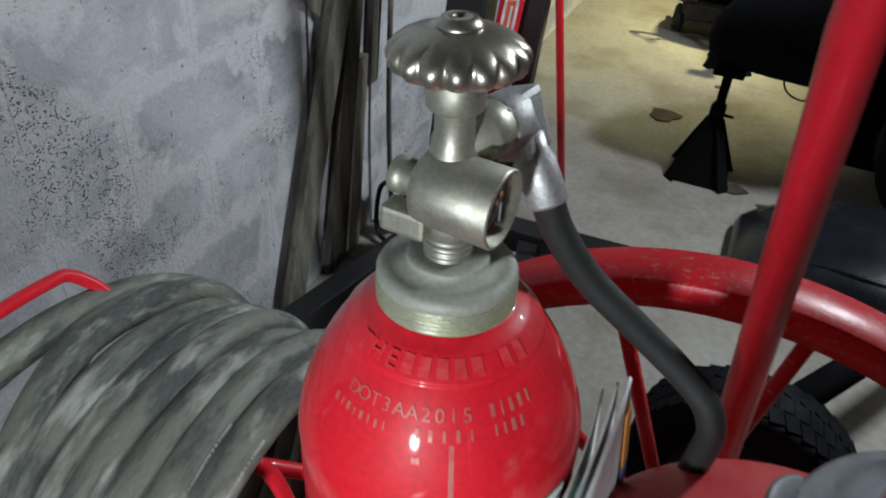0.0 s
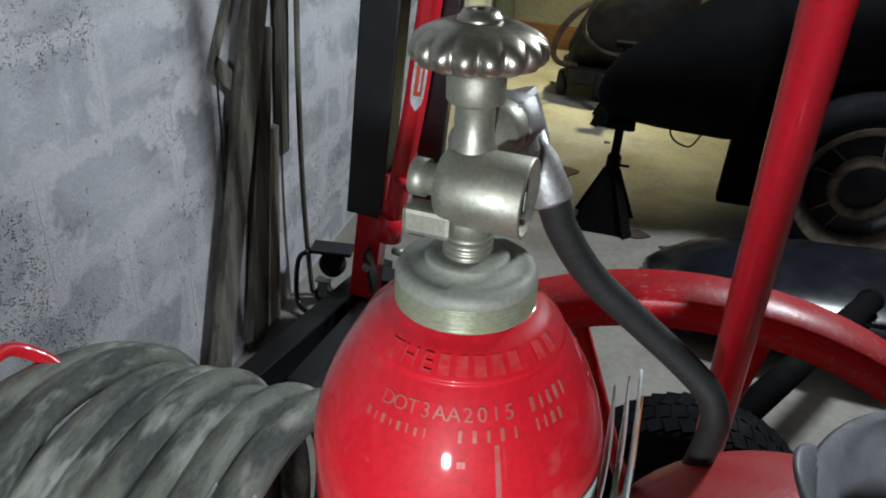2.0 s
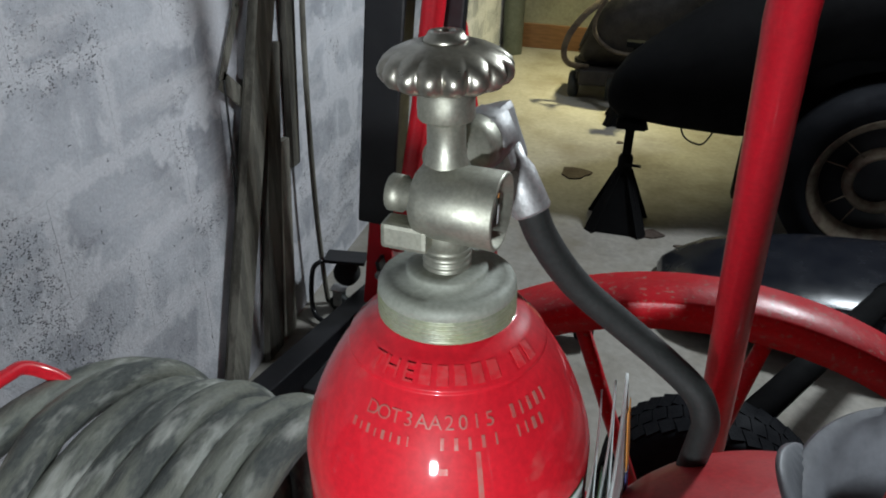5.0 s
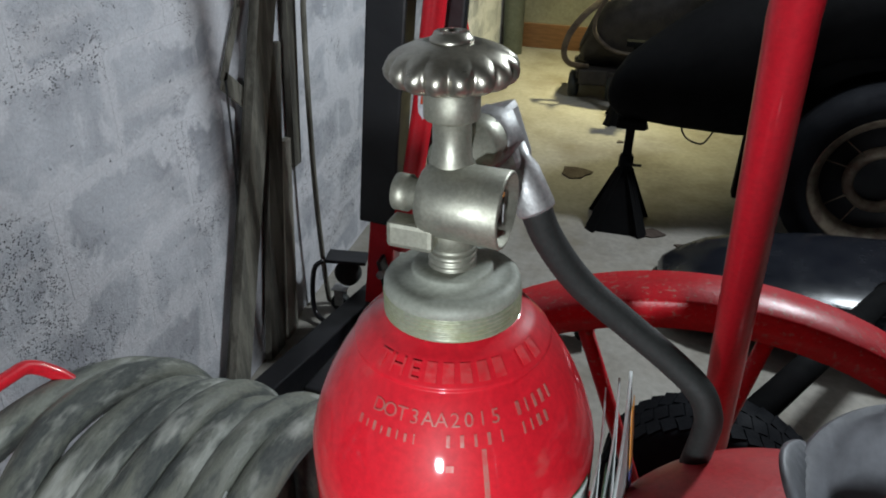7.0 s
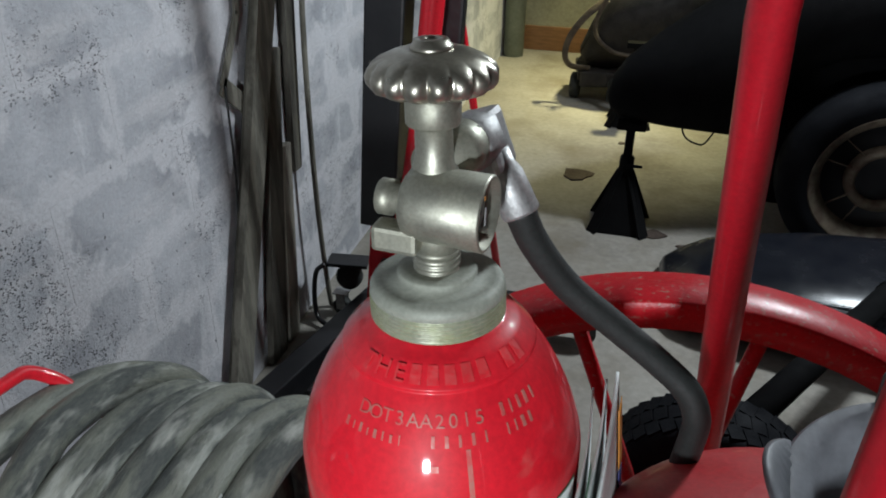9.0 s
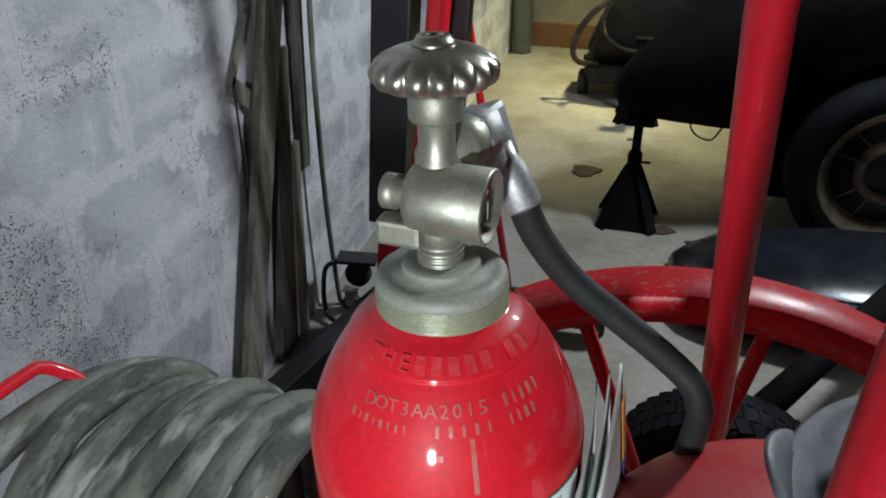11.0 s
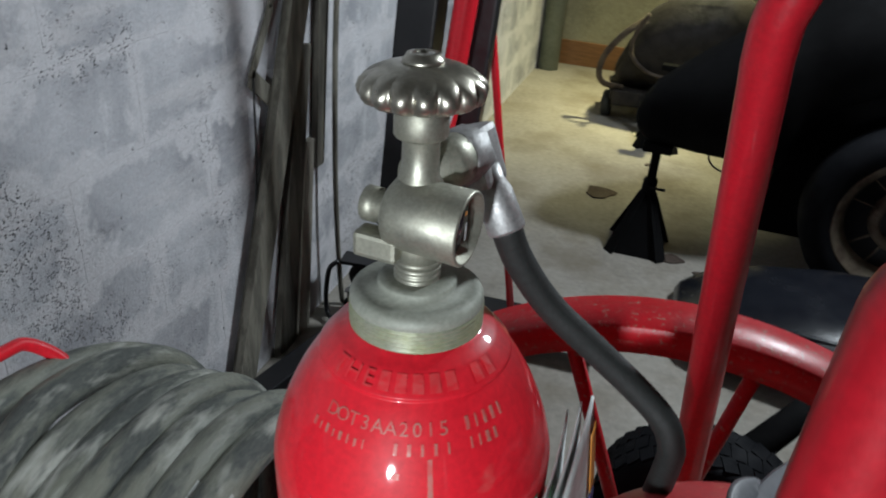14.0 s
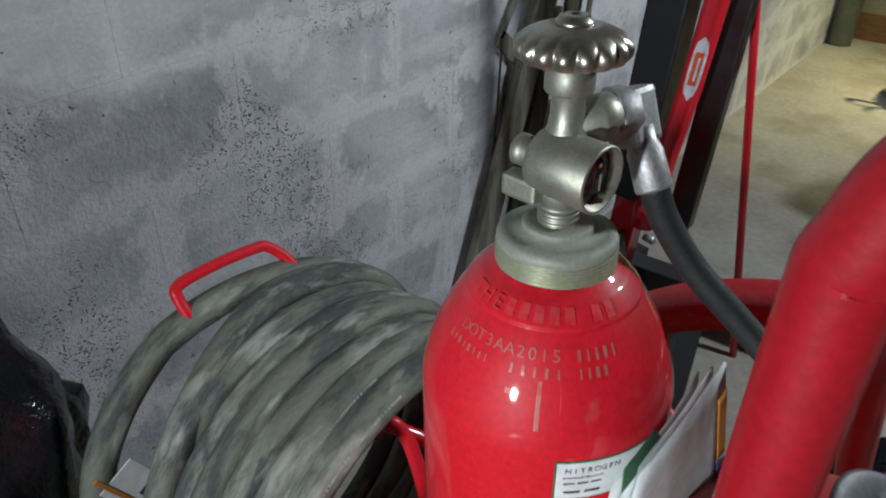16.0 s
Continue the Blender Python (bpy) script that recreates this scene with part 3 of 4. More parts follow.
part("castor_bracket", box((0.13, 0.07, 0.012), pose(-0.79, 1.93, 0.205, 0, 0, 8), 0.002), BLACK, crane)
part("castor_bracket", tube(glide([(-0.86, 1.90, 0.20), (-0.885, 1.88, 0.17), (-0.885, 1.86, 0.05), (-0.84, 1.83, 0.02), (-0.72, 1.80, 0.03)], 4), 0.008, 10), BLACK, crane)
part("castor_wheel", lathe([(0, -0.02), (0.035, -0.02), (0.042, -0.013), (0.042, 0.013), (0.035, 0.02), (0, 0.02)], 28, Matrix.Translation((-0.79, 1.93, 0.15)) @ Matrix.Rotation(radians(80), 4, "X")), RUBBER, crane)
rod = thing("red_rod", "thin red painted rod leaning behind the crane", "rod")
part("bar", tube([(-0.247, 1.861, 0.0), (-0.70, 2.18, 2.05)], 0.011, 12), RED, rod)

# ---- boards on the wall ----
for (y0, z0), (y1, z1), w0, w1, off, tone in (((1.385, 0.0), (1.985, 1.62), 0.088, 0.092, 0.034, "mid"), ((1.655, 0.0), (1.815, 0.90), 0.095, 0.075, 0.016, "dark"),
                                        ((1.765, 0.0), (1.838, 0.62), 0.080, 0.060, 0.014, "pale"), ((1.895, 0.52), (1.975, 1.60), 0.048, 0.090, 0.013, "dark")):
    b = thing("old_board", {"mid": "grey weathered board leaning on the block wall", "dark": "narrow dark stained board standing against the block wall",
                            "pale": "short pale grey board standing against the block wall"}[tone], "board", "boards on the wall")
    span = math.hypot(y1 - y0, z1 - z0)
    m = along((WALL_X + off, y0, z0), (WALL_X + off - 0.004, y1, z1))
    bm = box((0.020, 1.0, span), pose(0, 0, span / 2), 0.003)
    for v in bm.verts:
        v.co.y *= w0 + (w1 - w0) * v.co.z / span
    bm.transform(m)
    part("plank", bm, {"mid": BOARD, "dark": BOARD_DARK, "pale": BOARD_PALE}[tone], b)
    if tone == "mid":
        part("edge_strip", box((0.010, 0.020, span - 0.05), m @ pose(0.0152, 0.030, span / 2), 0.003), BOARD_DARK, b)
bent = thing("bent_bar", "thin rusty bent bar leaning against the wall", "metal bar")
part("bar", tube(glide([(-0.90, 2.02, 1.30), (-0.895, 1.955, 0.95), (-0.885, 1.93, 0.45), (-0.875, 1.95, 0.06), (-0.86, 1.955, 0.012), (-0.80, 1.93, 0.010)], 5), 0.0085, 10), BOARD, bent)
strap = thing("hanging_strap", "flat strips and a thin cord against the block wall", "strap")
for (y0, z0), (y1, z1), w in (((1.70, 1.30), (1.666, 1.018), 0.022), ((1.669, 1.024), (1.562, 0.868), 0.024), ((1.560, 0.872), (1.657, 0.793), 0.046)):
    d = math.hypot(y1 - y0, z1 - z0)
    part("webbing", box((0.006, w, d), along((-0.930, y0, z0), (-0.930, y1, z1)) @ pose(0, 0, d / 2, 0, 0, 0), 0.001), BOARD, strap)
part("cord", tube(glide([(-0.925, 1.565, 0.87), (-0.925, 1.555, 0.6), (-0.925, 1.50, 0.30), (-0.925, 1.47, 0.0)], 5), 0.003, 6), INK, strap)

# ---- car, tyre, stand ----
car = thing("old_car", "dull black vintage car body on a stand", "car")


def loft(stations, seg=28, power=2.6):
    bm = bmesh.new()
    rings = []
    for x, y0, y1, z0, z1 in stations:
        ring = []
        for k in range(seg):
            a = math.tau * k / seg
            c, s = math.cos(a), math.sin(a)
            ring.append(bm.verts.new((x, (y0 + y1) / 2 + (y1 - y0) / 2 * math.copysign(abs(c) ** (2 / power), c), (z0 + z1) / 2 + (z1 - z0) / 2 * math.copysign(abs(s) ** (2 / power), s))))
        rings.append(ring)
    for lo, hi in zip(rings, rings[1:]):
        for k in range(seg):
            bm.faces.new((lo[k], lo[(k + 1) % seg], hi[(k + 1) % seg], hi[k]))
    bm.faces.new(rings[0])
    bm.faces.new(rings[-1])
    return smooth(bm, 50)


part("fender", loft([(-0.085, 2.86, 2.90, 0.515, 0.545), (-0.07, 2.83, 2.95, 0.475, 0.60), (-0.03, 2.80, 3.02, 0.440, 0.66), (0.05, 2.78, 3.10, 0.425, 0.725), (0.15, 2.77, 3.18, 0.408, 0.80), (0.28, 2.76, 3.24, 0.396, 0.89), (0.40, 2.76, 3.28, 0.385, 0.97), (0.46, 2.76, 3.3, 0.388, 1.01), (0.48, 2.76, 3.3, 0.50, 1.03), (0.56, 2.76, 3.3, 0.62, 1.07), (0.70, 2.76, 3.3, 0.70, 1.12), (0.90, 2.76, 3.3, 0.73, 1.15), (1.15, 2.76, 3.3, 0.68, 1.15), (1.35, 2.76, 3.3, 0.5, 1.12), (2.6, 2.76, 3.3, 0.4, 1.0)]), CAR_BLACK, car)
# Flat black sheet added to stand in for the darkness behind the wheel.
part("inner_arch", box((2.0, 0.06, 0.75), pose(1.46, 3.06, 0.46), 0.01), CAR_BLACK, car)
part("body", loft([(0.62, 3.2, 3.76, 0.50, 1.22), (0.8, 3.1, 3.9, 0.45, 1.5), (1.4, 3.1, 4.0, 0.38, 1.66), (3.0, 3.1, 4.0, 0.38, 1.7)]), CAR_BLACK, car)
WM = Matrix.Translation((0.895, 2.77, 0.345)) @ Matrix.Rotation(radians(90), 4, "X")
wheel = part("car_wheel", lathe([(0.235, -0.06), (0.25, -0.075), (0.29, -0.085), (0.325, -0.070), (0.345, -0.045), (0.345, 0.045), (0.325, 0.070), (0.29, 0.085), (0.25, 0.075), (0.235, 0.06)], 96, WM), TYRE, car, "worn black tyre")
part("rim", lathe([(0.195, 0.0), (0.205, 0.035), (0.222, 0.060), (0.240, 0.070), (0.246, 0.074), (0.248, 0.070), (0.238, 0.058), (0.230, 0.0)], 96, WM), RIM, wheel, "rusty cream wheel rim")
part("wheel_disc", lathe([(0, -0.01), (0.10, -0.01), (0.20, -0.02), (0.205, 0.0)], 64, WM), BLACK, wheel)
part("hub_ring", lathe([(0.085, 0.0), (0.090, 0.035), (0.100, 0.040), (0.118, 0.030), (0.122, 0.0)], 64, WM), RIM, wheel, "rusty hub ring")
for k in range(9):
    a = math.tau * (k + 0.3 * (k % 2)) / 9
    d0, d1 = Vector((math.cos(a), math.sin(a), 0)), Vector((math.cos(a + 0.10), math.sin(a + 0.10), 0))
    part("wire_spoke", tube([WM @ (0.115 * d0 + Vector((0, 0, 0.03))), WM @ (0.205 * d1 + Vector((0, 0, 0.0)))], 0.0035, 6), RIM, wheel)

stand = thing("jack_stand", "black steel jack stand under the car", "jack stand", "stands under the car")
part("ratchet_post", box((0.034, 0.034, 0.36), pose(0.02, 2.84, 0.24), 0.004), CAR_BLACK, stand)
part("saddle", box((0.11, 0.06, 0.03), pose(0.02, 2.84, 0.425), 0.006), CAR_BLACK, stand)
part("sleeve", lathe([(0, 0.20), (0.028, 0.20), (0.028, 0.29), (0.024, 0.30), (0, 0.30)], 20, pose(0.02, 2.84, 0)), CAR_BLACK, stand)
part("lever", tube([(0.02, 2.81, 0.27), (0.08, 2.80, 0.275)], 0.006, 8), CAR_BLACK, stand)
for k in range(4):
    a = radians(45 + 90 * k)
    c, sn = math.cos(a), math.sin(a)
    bm = bmesh.new()
    vs = [bm.verts.new((0.02 + r * math.cos(a + w), 2.84 + r * math.sin(a + w), z)) for r, w, z in ((0.034, -0.5, 0.24), (0.034, 0.5, 0.24), (0.152, 0.16, 0.0), (0.152, -0.16, 0.0), (0.018, -0.5, 0.24), (0.018, 0.5, 0.24), (0.138, 0.16, 0.0), (0.138, -0.16, 0.0))]
    for f in ((0, 1, 2, 3), (7, 6, 5, 4), (0, 4, 5, 1), (1, 5, 6, 2), (2, 6, 7, 3), (3, 7, 4, 0)):
        bm.faces.new([vs[i] for i in f])
    part("leg", bm, CAR_BLACK, stand)
bm = bmesh.new()
bmesh.ops.create_cone(bm, cap_ends=True, segments=4, radius1=0.148, radius2=0.036, depth=0.235, matrix=pose(0.02, 2.84, 0.1185, 0, 0, 45))
part("web_plate", bm, CAR_BLACK, stand)

copy_thing(stand, Matrix.Translation((-0.025, 1.24, 0)))
part("hanging_wire", tube(glide([(0.205, 2.90, 0.43), (0.212, 2.90, 0.396), (0.232, 2.90, 0.370), (0.266, 2.90, 0.355), (0.30, 2.90, 0.36), (0.34, 2.92, 0.43)], 6), 0.004, 6), BLACK, car)

loose = thing("loose_tyre", "dusty black treaded tyre standing on the floor", "tyre")
TM = Matrix.Translation((0.27, 1.215, 0.222)) @ Matrix.Rotation(radians(-6), 4, "Z") @ Matrix.Rotation(radians(90), 4, "X") @ Matrix.Scale(0.73, 4)
part("casing", lathe([(0.17, -0.07), (0.19, -0.085), (0.25, -0.105), (0.285, -0.095), (0.293, -0.08), (0.297, 0.0), (0.293, 0.08), (0.285, 0.095), (0.25, 0.105), (0.19, 0.085), (0.17, 0.07)], 96, TM), TYRE, loose)
part("wheel_disc", lathe([(0, -0.02), (0.10, -0.02), (0.165, -0.05), (0.172, -0.07), (0.172, 0.07), (0.165, 0.05), (0.10, 0.03), (0, 0.03)], 48, TM), BLACK, loose)
for k in range(44):
    for side in (-1, 0, 1):
        a = math.tau * (k + 0.35 * side) / 44
        m = TM @ Matrix.Rotation(a, 4, "Z") @ pose(0.2915, 0, side * 0.055, 18 * (side or 0.5), 0, 0)
        part("tread_block", box((0.014, 0.037, 0.052), m, 0), TYRE, loose)
strut = thing("black_tube", "dull black steel tube lying across the tyre and the loose fender", "tube")
part("tube_run", lathe([(0.020, 0.0), (0.033, 0.0), (0.033, 0.94), (0.020, 0.94), (0.020, 0.0)], 24, along((0.315, 1.290, 0.345), (0.80, 2.10, 0.262))), CAR_BLACK, strut)
part("end_cap", lathe([(0, 0.93), (0.036, 0.93), (0.036, 0.955), (0.030, 0.960), (0, 0.960)], 24, along((0.315, 1.290, 0.345), (0.80, 2.10, 0.262))), CAR_BLACK, strut)
shell = thing("black_fender", "loose glossy black car fender on the floor", "car part")
part("panel", loft([(0.185, 2.18, 2.50, 0.02, 0.05), (0.20, 2.14, 2.53, 0.005, 0.08), (0.25, 2.09, 2.55, 0.0, 0.13), (0.33, 2.06, 2.56, 0.0, 0.185), (0.45, 2.04, 2.57, 0.0, 0.225), (0.65, 2.0, 2.60, 0.0, 0.25), (0.95, 1.98, 2.62, 0.0, 0.26), (1.6, 2.0, 2.62, 0.0, 0.24)], 32, 2.3), PANEL_BLACK, shell)
part("bead", tube(glide([(0.30, 2.17, 0.148), (0.45, 2.11, 0.190), (0.65, 2.07, 0.205), (0.95, 2.05, 0.215), (1.5, 2.07, 0.195)], 6), 0.010, 10), PANEL_BLACK, shell)

# ---- dolly with old seat and strap ----
dolly = thing("parts_dolly", "low dark dolly with small rubber wheels", "dolly")
part("deck", box((0.30, 0.34, 0.05), pose(-0.20, 4.55, 0.15, 0, 0, 8), 0.01), BROWN, dolly)
part("front_plate", box((0.16, 0.03, 0.09), pose(-0.23, 4.37, 0.14, 0, 0, 8), 0.01), BROWN, dolly)
for dx, dy in ((-0.34, 4.45), (-0.12, 4.42), (-0.30, 4.70), (-0.08, 4.68)):
    part("wheel", lathe([(0, -0.03), (0.06, -0.03), (0.075, -0.02), (0.075, 0.02), (0.06, 0.03), (0, 0.03)], 28, Matrix.Translation((dx, dy, 0.075)) @ Matrix.Rotation(radians(90), 4, "Y")), RUBBER, dolly)
bundle = thing("leather_bundle", "dark brown worn leather bundle with straps on the dolly", "bundle")
rs = random.Random(7)
bm = loft([(-0.33, 4.50, 4.62, 0.20, 0.28), (-0.28, 4.42, 4.70, 0.18, 0.42), (-0.20, 4.40, 4.75, 0.175, 0.60), (-0.05, 4.40, 4.80, 0.175, 0.72), (0.20, 4.42, 4.80, 0.18, 0.80), (0.34, 4.5, 4.75, 0.2, 0.7)], 28, 2.4)
for v in bm.verts:
    v.co += Vector((rs.uniform(-1, 1), rs.uniform(-1, 1), rs.uniform(-1, 1))) * 0.012
part("cushion", bm, BROWN, bundle)
part("strap_loop", tube(glide([(-0.20, 4.42, 0.58), (-0.30, 4.40, 0.50), (-0.385, 4.39, 0.38), (-0.41, 4.38, 0.27), (-0.37, 4.37, 0.21), (-0.26, 4.37, 0.20)], 6), 0.022, 10, flat=0.3), LEATHER, bundle, "worn brown leather strap")
part("piping", tube(glide([(-0.19, 4.39, 0.62), (-0.25, 4.385, 0.48), (-0.24, 4.385, 0.38), (-0.14, 4.39, 0.30), (0.0, 4.40, 0.28)], 6), 0.012, 8), LEATHER, bundle)

# ---- papers, label, grey hopper ----
docs = thing("document_bundle", "folded white and green papers tucked beside the cylinder", "papers")


def sheet(corners, thick, material, name="sheet", label="", bend=0.006, n=8):
    """A thin bent sheet between four corners, with thickness."""
    a, b, c, d = (Vector(v) for v in corners)
    nrm = (b - a).cross(d - a).normalized()
    bm = bmesh.new()
    layers = []
    for off in (0.0, thick):
        grid = []
        for i in range(n + 1):
            u = i / n
            row = []
            for j in range(n + 1):
                v = j / n
                p = (a * (1 - u) + b * u) * (1 - v) + (d * (1 - u) + c * u) * v
                row.append(bm.verts.new(p + nrm * (off + bend * math.sin(math.pi * u) * (0.4 + v))))
            grid.append(row)
        layers.append(grid)
    lo, hi = layers
    for i in range(n):
        for j in range(n):
            bm.faces.new((lo[i][j], lo[i + 1][j], lo[i + 1][j + 1], lo[i][j + 1]))
            bm.faces.new((hi[i][j], hi[i][j + 1], hi[i + 1][j + 1], hi[i + 1][j]))
    for k in range(n):
        bm.faces.new((lo[k][0], hi[k][0], hi[k + 1][0], lo[k + 1][0]))
        bm.faces.new((lo[k][n], lo[k + 1][n], hi[k + 1][n], hi[k][n]))
        bm.faces.new((lo[0][k], lo[0][k + 1], hi[0][k + 1], hi[0][k]))
        bm.faces.new((lo[n][k], hi[n][k], hi[n][k + 1], lo[n][k + 1]))
    return part(name, smooth(bm), material, docs, label)


sheet([(0.026, 0.330, 0.85), (0.054, 0.510, 0.90), (0.0345, 0.474, 1.066), (0.0300, 0.345, 1.051)], 0.0022, PAPER, bend=0.001)
sheet([(0.018, 0.330, 0.85), (0.042, 0.505, 0.88), (0.0275, 0.471, 1.060), (0.0225, 0.345, 1.043)], 0.0016, PAPER, bend=0.002)
sheet([(0.010, 0.330, 0.85), (0.030, 0.500, 0.86), (0.0190, 0.470, 1.050), (0.0140, 0.345, 1.030)], 0.0012, PAPER, bend=0.003)
sheet([(0.0483, 0.4815, 0.962), (0.0498, 0.4935, 0.962), (0.0409, 0.4765, 1.042), (0.0403, 0.4645, 1.036)], 0.0008, ORANGE, "orange_panel", "orange printed panel", 0.0003)
sheet([(0.0518, 0.4890, 0.925), (0.0533, 0.5010, 0.925), (0.0502, 0.4942, 0.958), (0.0487, 0.4822, 0.958)], 0.0008, NAVY, "navy_panel", "navy printed panel", 0.0003)
sheet([(0.0240, 0.338, 1.036), (0.0255, 0.396, 1.040), (0.0245, 0.376, 1.066), (0.0235, 0.334, 1.062)], 0.0008, GREEN, "green_corner", "dark green printed corner", 0.0003)


def shape_text(body, size, extrude):
    """The triangles of a word in the built-in font, as a bmesh."""
    cu = bpy.data.curves.new("word", "FONT")
    cu.body, cu.size, cu.extrude, cu.align_x, cu.resolution_u = body, size, extrude, "CENTER", 3
    ob = bpy.data.objects.new("word", cu)
    scene.collection.objects.link(ob)
    me = ob.to_mesh()
    bm = bmesh.new()
    bm.from_mesh(me)
    ob.to_mesh_clear()
    bmesh.ops.subdivide_edges(bm, edges=[e for e in bm.edges if e.calc_length() > size * 0.2], cuts=3)
    bmesh.ops.triangulate(bm, faces=bm.faces)
    bpy.data.objects.remove(ob)
    return bm


SHOULDER = [(r, z) for r, z in prof if 0.0439 < r and z >= 0.9]


def on_shoulder(s):
    """Radius, height and outward tilt of the shell at a path length s down from the neck ring."""
    pts = SHOULDER[::-1]
    for (r0, z0), (r1, z1) in zip(pts, pts[1:]):
        d = math.hypot(r1 - r0, z1 - z0)
        if s <= d:
            f = s / d
            return r0 + (r1 - r0) * f, z0 + (z1 - z0) * f, (-(z1 - z0) / d, (r1 - r0) / d)
        s -= d
    return pts[-1][0], pts[-1][1], (1.0, 0.0)


def stamp(bm, s0, angle, lift):
    """Bends a flat bmesh (x along the ring, y up) on to the shell with its base line s0 down from the neck."""
    for v in bm.verts:
        r, z, (nr, nz) = on_shoulder(max(0.0, s0 - v.co.y))
        rb = on_shoulder(s0)[0]
        a = radians(angle) + v.co.x / rb
        h = v.co.z + lift
        v.co = LEAN_M @ Vector(((r + nr * h) * math.cos(a), (r + nr * h) * math.sin(a), z + nz * h))
    return bm


def plate(w, h, d, steps=3):
    """A thin plate, base line at y 0, cut across so that it can bend."""
    bm = bmesh.new()
    rows = []
    for k in range(steps + 1):
        x = -w / 2 + w * k / steps
        rows.append([bm.verts.new((x, y, z)) for y, z in ((0, -d / 2), (h / 2, -d / 2), (h, -d / 2), (h, d / 2), (h / 2, d / 2), (0, d / 2))])
    for lo, hi in zip(rows, rows[1:]):
        for q in range(6):
            bm.faces.new((lo[q], lo[(q + 1) % 6], hi[(q + 1) % 6], hi[q]))
    bm.faces.new(rows[0])
    bm.faces.new(rows[-1][::-1])
    return bm


def row_of(marks, pitch, s0, angle, lift, material, name, parent):
    """A row of marks round the shell, each its own part: a letter, or the width and height of a plain bar."""
    ring = on_shoulder(s0)[0]
    for k, (mark, size, depth) in enumerate(marks):
        if mark == " ":
            continue
        bm = shape_text(mark, size, depth) if isinstance(mark, str) else plate(mark, size, depth)
        part(name, stamp(bm, s0, angle + math.degrees((k - (len(marks) - 1) / 2) * pitch / ring), lift), material, parent)


STAMPED = shader("stamped_bare_metal", (0.40, 0.14, 0.115), 0.5, 0.1, dark=(0.54, 0.03, 0.035), scale=110, amount=0.7, bump=0.05)
RAISED = shader("dusty_raised_paint", (0.62, 0.018, 0.028), 0.40, dark=(0.52, 0.05, 0.05), scale=150, amount=0.7, bump=0.05, coat=0.3)
row_of([(c, 0.0165, 0.0002) for c in "THE"], 0.0122, 0.0255, -109, 0.0010, RAISED, "raised_letter", bottle)
row_of([(0.0072, 0.0122, 0.0004)] * 5, 0.0112, 0.0255, -68, 0.0004, RAISED, "raised_mark", bottle)
row_of([(0.0066, 0.0122, 0.0004)] * 2, 0.0112, 0.0255, -24, 0.0004, RAISED, "raised_mark", bottle)
row_of([(c, 0.0125, 0.0002) for c in "DOT3AA2015"], 0.0084, 0.0520, -84, 0.0003, STAMPED, "stamped_letter", bottle)
row_of([(w, 0.0085, 0.0004) for w in (0.0026, 0.0012, 0.0022, 0.0026, 0.0016)], 0.0066, 0.0520, -34, 0.0003, STAMPED, "stamped_mark", bottle)
row_of([(w, h, 0.0003) for w, h in ((0.0024, 0.0060), (0.0010, 0.0052), (0.0020, 0.0060), (0.0008, 0.0048), (0.0022, 0.0056), (0.0010, 0.0060), (0.0018, 0.0050), (0.0009, 0.0060))], 0.0056, 0.0640, -106, 0.0003, STAMPED, "stamped_mark", bottle)
row_of([(w, 0.0074, 0.0003) for w in (0.0022, 0.0024, 0.0018, 0.0022, 0.0012)], 0.0084, 0.0640, -66, 0.0003, STAMPED, "stamped_mark", bottle)
row_of([(w, 0.0074, 0.0003) for w in (0.0012, 0.0012, 0.0028, 0.0022)], 0.0062, 0.0640, -37, 0.0003, STAMPED, "stamped_mark", bottle)
part("paint_scratch", stamp(plate(0.0034, 0.036, 0.0002), 0.1020, -63, 0.0002), STAMPED, bottle, "bare scraped line in the paint")
part("paint_chip", stamp(plate(0.0048, 0.0040, 0.0002), 0.0790, -77, 0.0002), STAMPED, bottle, "small chip in the paint")


def down_to(z):
    """Path length down the shell from the neck ring to the height z."""
    s = 0.0
    for (r0, z0), (r1, z1) in zip(SHOULDER[::-1], SHOULDER[::-1][1:]):
        if z1 <= z:
            return s + math.hypot(r1 - r0, z1 - z0) * (z0 - z) / (z0 - z1)
        s += math.hypot(r1 - r0, z1 - z0)
    return s


LB = down_to(0.994)
border = part("cylinder_label", stamp(plate(0.074, 0.038, 0.0004, 14), LB, -33, 0.0004), GREEN, bottle, "white label with green border")
part("label_face", stamp(plate(0.071, 0.035, 0.0004, 14), LB - 0.0015, -33, 0.0008), PAPER, border)
row_of([(c, 0.0066, 0.0001) for c in "NITROGEN"], 0.0053, LB - 0.027, -38, 0.0012, INK, "label_letter", border)
part("label_rule", stamp(plate(0.030, 0.0008, 0.0002, 6), LB - 0.022, -42, 0.0012), INK, border)
row_of([(0.008, 0.0014, 0.0002)] * 3, 0.010, LB - 0.016, -42, 0.0012, INK, "label_print", border)
row_of([(0.012, 0.0022, 0.0002)] * 2, 0.015, LB - 0.007, -42, 0.0012, INK, "label_print", border)

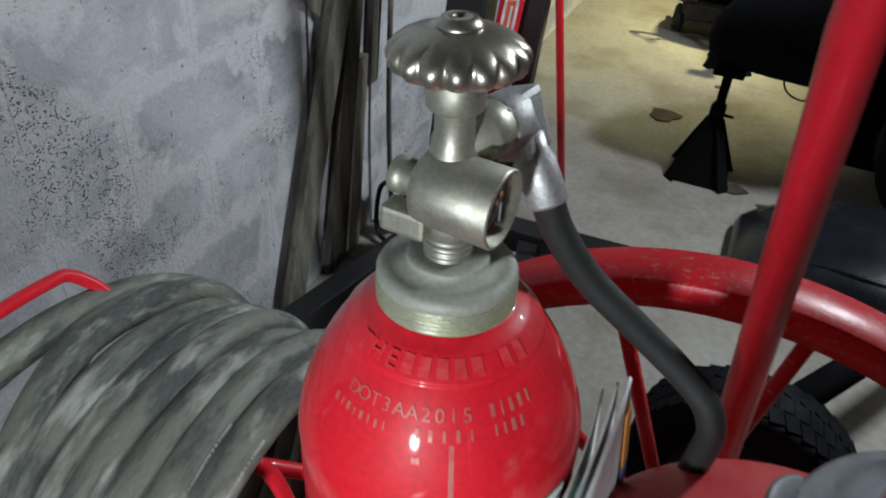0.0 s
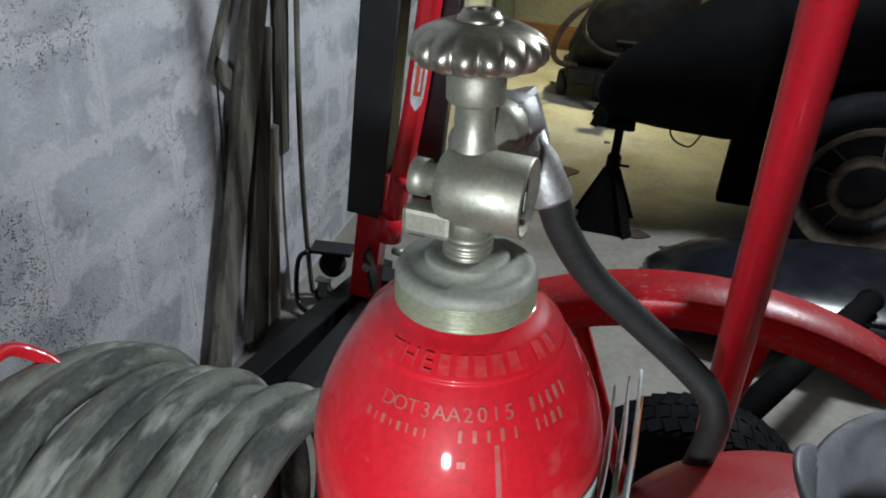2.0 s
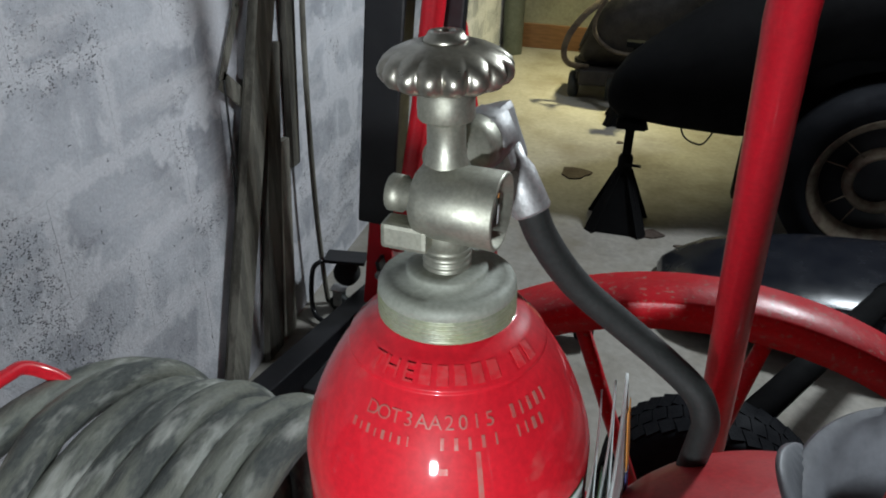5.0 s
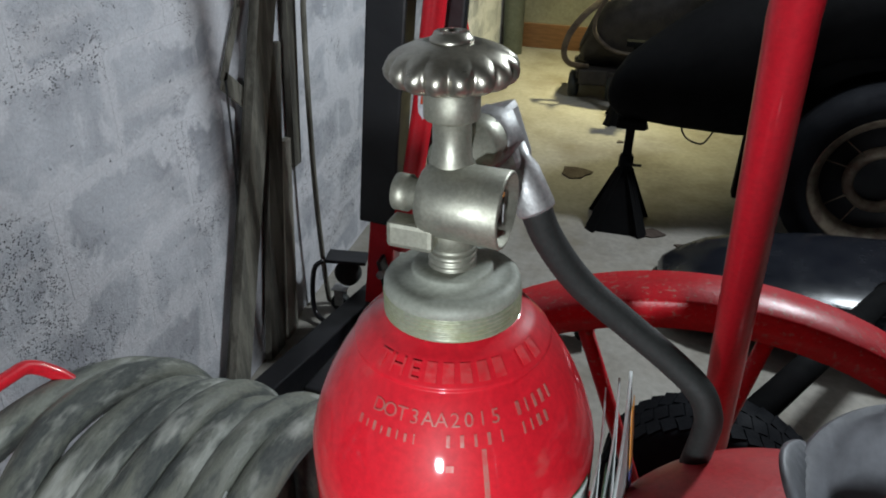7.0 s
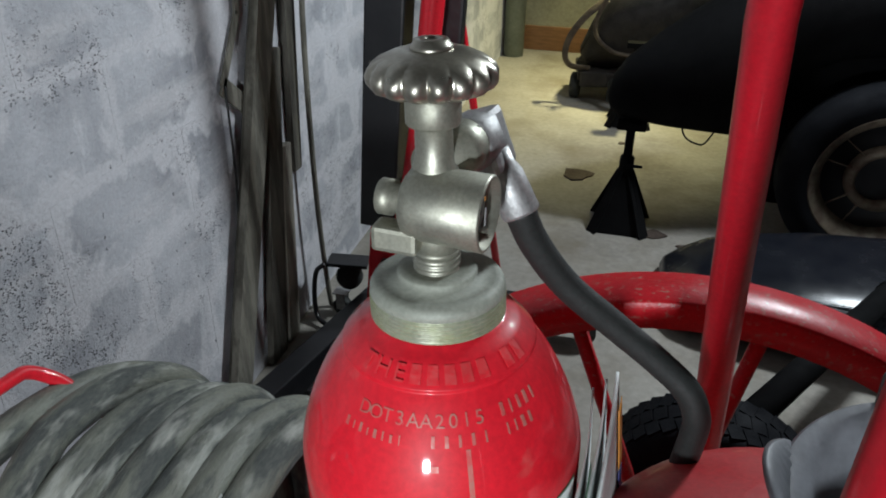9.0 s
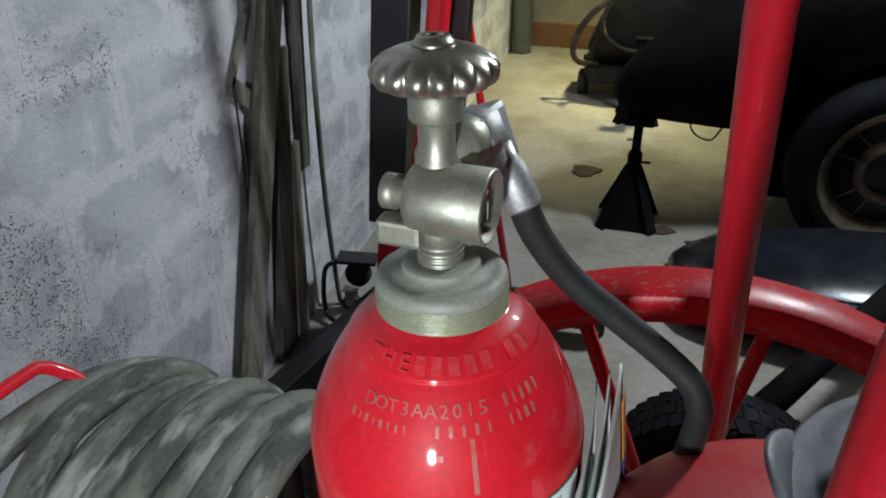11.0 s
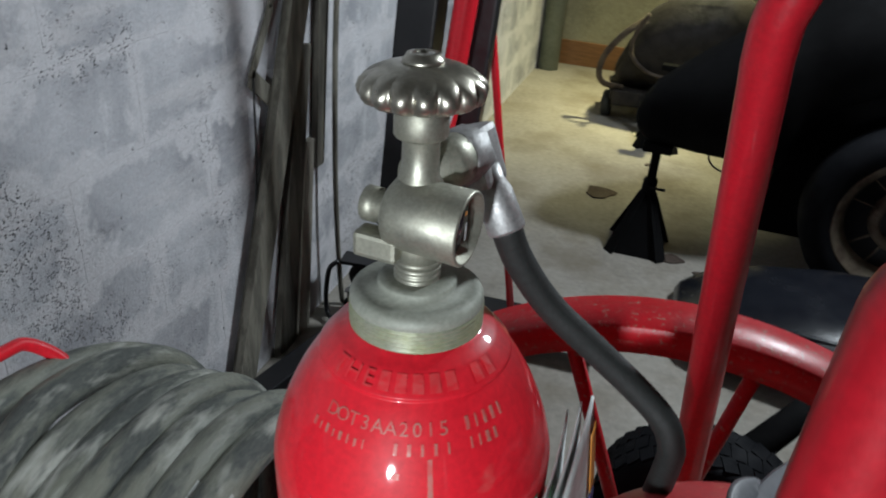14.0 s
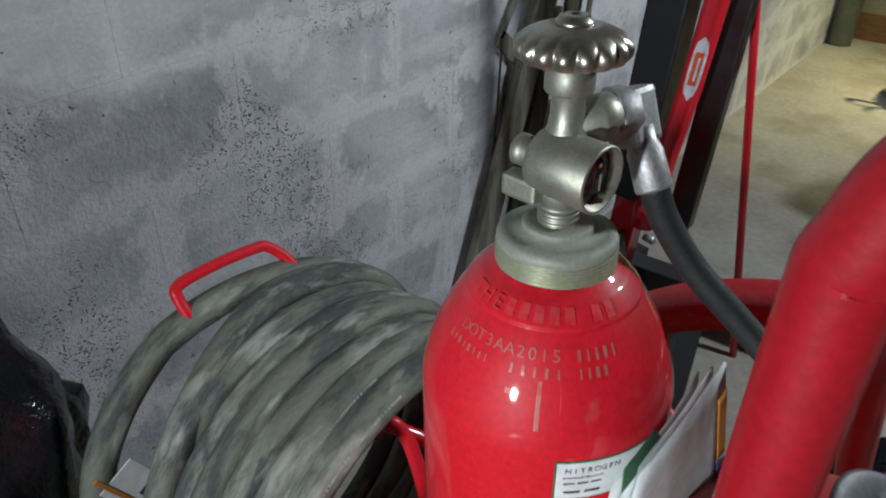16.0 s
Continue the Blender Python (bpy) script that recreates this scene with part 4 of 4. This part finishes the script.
hopper = thing("grey_cover", "dusty grey plastic cover lying on the tank", "cover")
KM = Matrix.Translation((0.247, 0.425, 0.992)) @ Matrix.Rotation(radians(-8), 4, "Y") @ Matrix.Rotation(radians(10), 4, "X")
part("bowl", lathe([(0, 0.0), (0.050, 0.0), (0.066, 0.010), (0.074, 0.030), (0.088, 0.048), (0.092, 0.050), (0.089, 0.053), (0.072, 0.036), (0.062, 0.020), (0.050, 0.014), (0, 0.014)], 64, KM), GREY_PLASTIC, hopper)
bm = bmesh.new()
ribs = []
for k in range(15):
    a, h = radians(148 + k * 5), 0.006 + 0.034 * math.sin(math.pi * k / 14)
    ribs.append([bm.verts.new(KM @ Vector((r * math.cos(a), r * math.sin(a), z))) for r, z in ((0.080, 0.040), (0.092 + 0.2 * h, 0.044 + h), (0.096 + 0.2 * h, 0.043 + h), (0.085, 0.038))])
for lo, hi in zip(ribs, ribs[1:]):
    for q in range(4):
        bm.faces.new((lo[q], lo[(q + 1) % 4], hi[(q + 1) % 4], hi[q]))
bm.faces.new(ribs[0])
bm.faces.new(ribs[-1])
part("flange", smooth(bm), GREY_PLASTIC, hopper)
part("tab", box((0.075, 0.03, 0.035), KM @ pose(0.02, 0.085, 0.045, 0, 0, -20), 0.004), BLACK, hopper)
for k in range(4):
    part("marking", box((0.003, 0.013, 0.0006), KM @ pose(-0.020 + 0.009 * k, 0.0 + 0.008 * k, 0.0147, 0, 0, 35), 0), INK, hopper)

bag = thing("bin_bag", "crumpled glossy black bin bag beside the wall", "bin bag")
bm = bmesh.new()
bmesh.ops.create_icosphere(bm, subdivisions=5, radius=1.0)
for v in bm.verts:
    d = v.co.normalized()
    n = noise.noise(d * 2.2) * 0.16 + abs(noise.noise(d * 5.0)) * 0.12 + abs(noise.noise(d * 11.0)) * 0.05
    p = d * (0.92 + n)
    v.co = Vector((-0.735 + p.x * 0.192, 0.035 + p.y * 0.262, max(0.0, 0.53 + p.z * 0.565)))
part("bag_film", smooth(bm, 70), BAG, bag)
tag_card = thing("paper_tag", "white paper tag with a brown edge hanging inside the hose coil", "paper tag")
part("tag", box((0.002, 0.05, 0.10), Matrix.Translation((-0.51, 0.245, 0.715)) @ Matrix.Rotation(radians(28), 4, "X"), 0.0005), PAPER, tag_card)
part("edge", box((0.0026, 0.006, 0.10), Matrix.Translation((-0.5096, 0.223, 0.726)) @ Matrix.Rotation(radians(28), 4, "X"), 0.0005), ORANGE, tag_card)
part("print", box((0.0028, 0.022, 0.02), Matrix.Translation((-0.5094, 0.255, 0.71)) @ Matrix.Rotation(radians(28), 4, "X"), 0.0005), NAVY, tag_card)

# ---- scraps on the floor ----
rs = random.Random(11)
for cx, cy, size in ((-0.20, 3.29, 0.085), (0.17, 2.78, 0.05), (0.28, 2.70, 0.03), (-0.02, 3.75, 0.02), (0.22, 2.60, 0.025)):
    scrap = thing("floor_scrap", "dark torn scrap lying on the concrete floor", "scrap", "scraps on the floor")
    bm = bmesh.new()
    ring = [(cx + size * rs.uniform(0.6, 1.2) * math.cos(math.tau * k / 11), cy + 0.75 * size * rs.uniform(0.6, 1.2) * math.sin(math.tau * k / 11)) for k in range(11)]
    lo = [bm.verts.new((x, y, 0.0005)) for x, y in ring]
    hi = [bm.verts.new((x, y, 0.006)) for x, y in ring]
    bm.faces.new(hi)
    for k in range(11):
        bm.faces.new((lo[k], lo[(k + 1) % 11], hi[(k + 1) % 11], hi[k]))
    part("flake", bm, CARD, scrap)

# ---- block pieces of the wall ----
bm = box((0.014, LONG - 0.0005, COURSE - 0.0005), Matrix(), 0.0002, segments=1)
block_mesh = bpy.data.meshes.new("block")
bm.to_mesh(block_mesh)
bm.free()
block_mesh.materials.append(BLOCK)
rng = random.Random(4)
for row in range(13):
    for k in range(18):
        y = -1.925 + k * LONG + (LONG / 2 if row % 2 else 0)
        if y > 5.3:
            continue
        b = new("block", block_mesh)
        b.parent = wall_left
        b.location = (WALL_X - 0.0076 + rng.uniform(-0.0002, 0.0002), y, (row + 0.5) * COURSE)
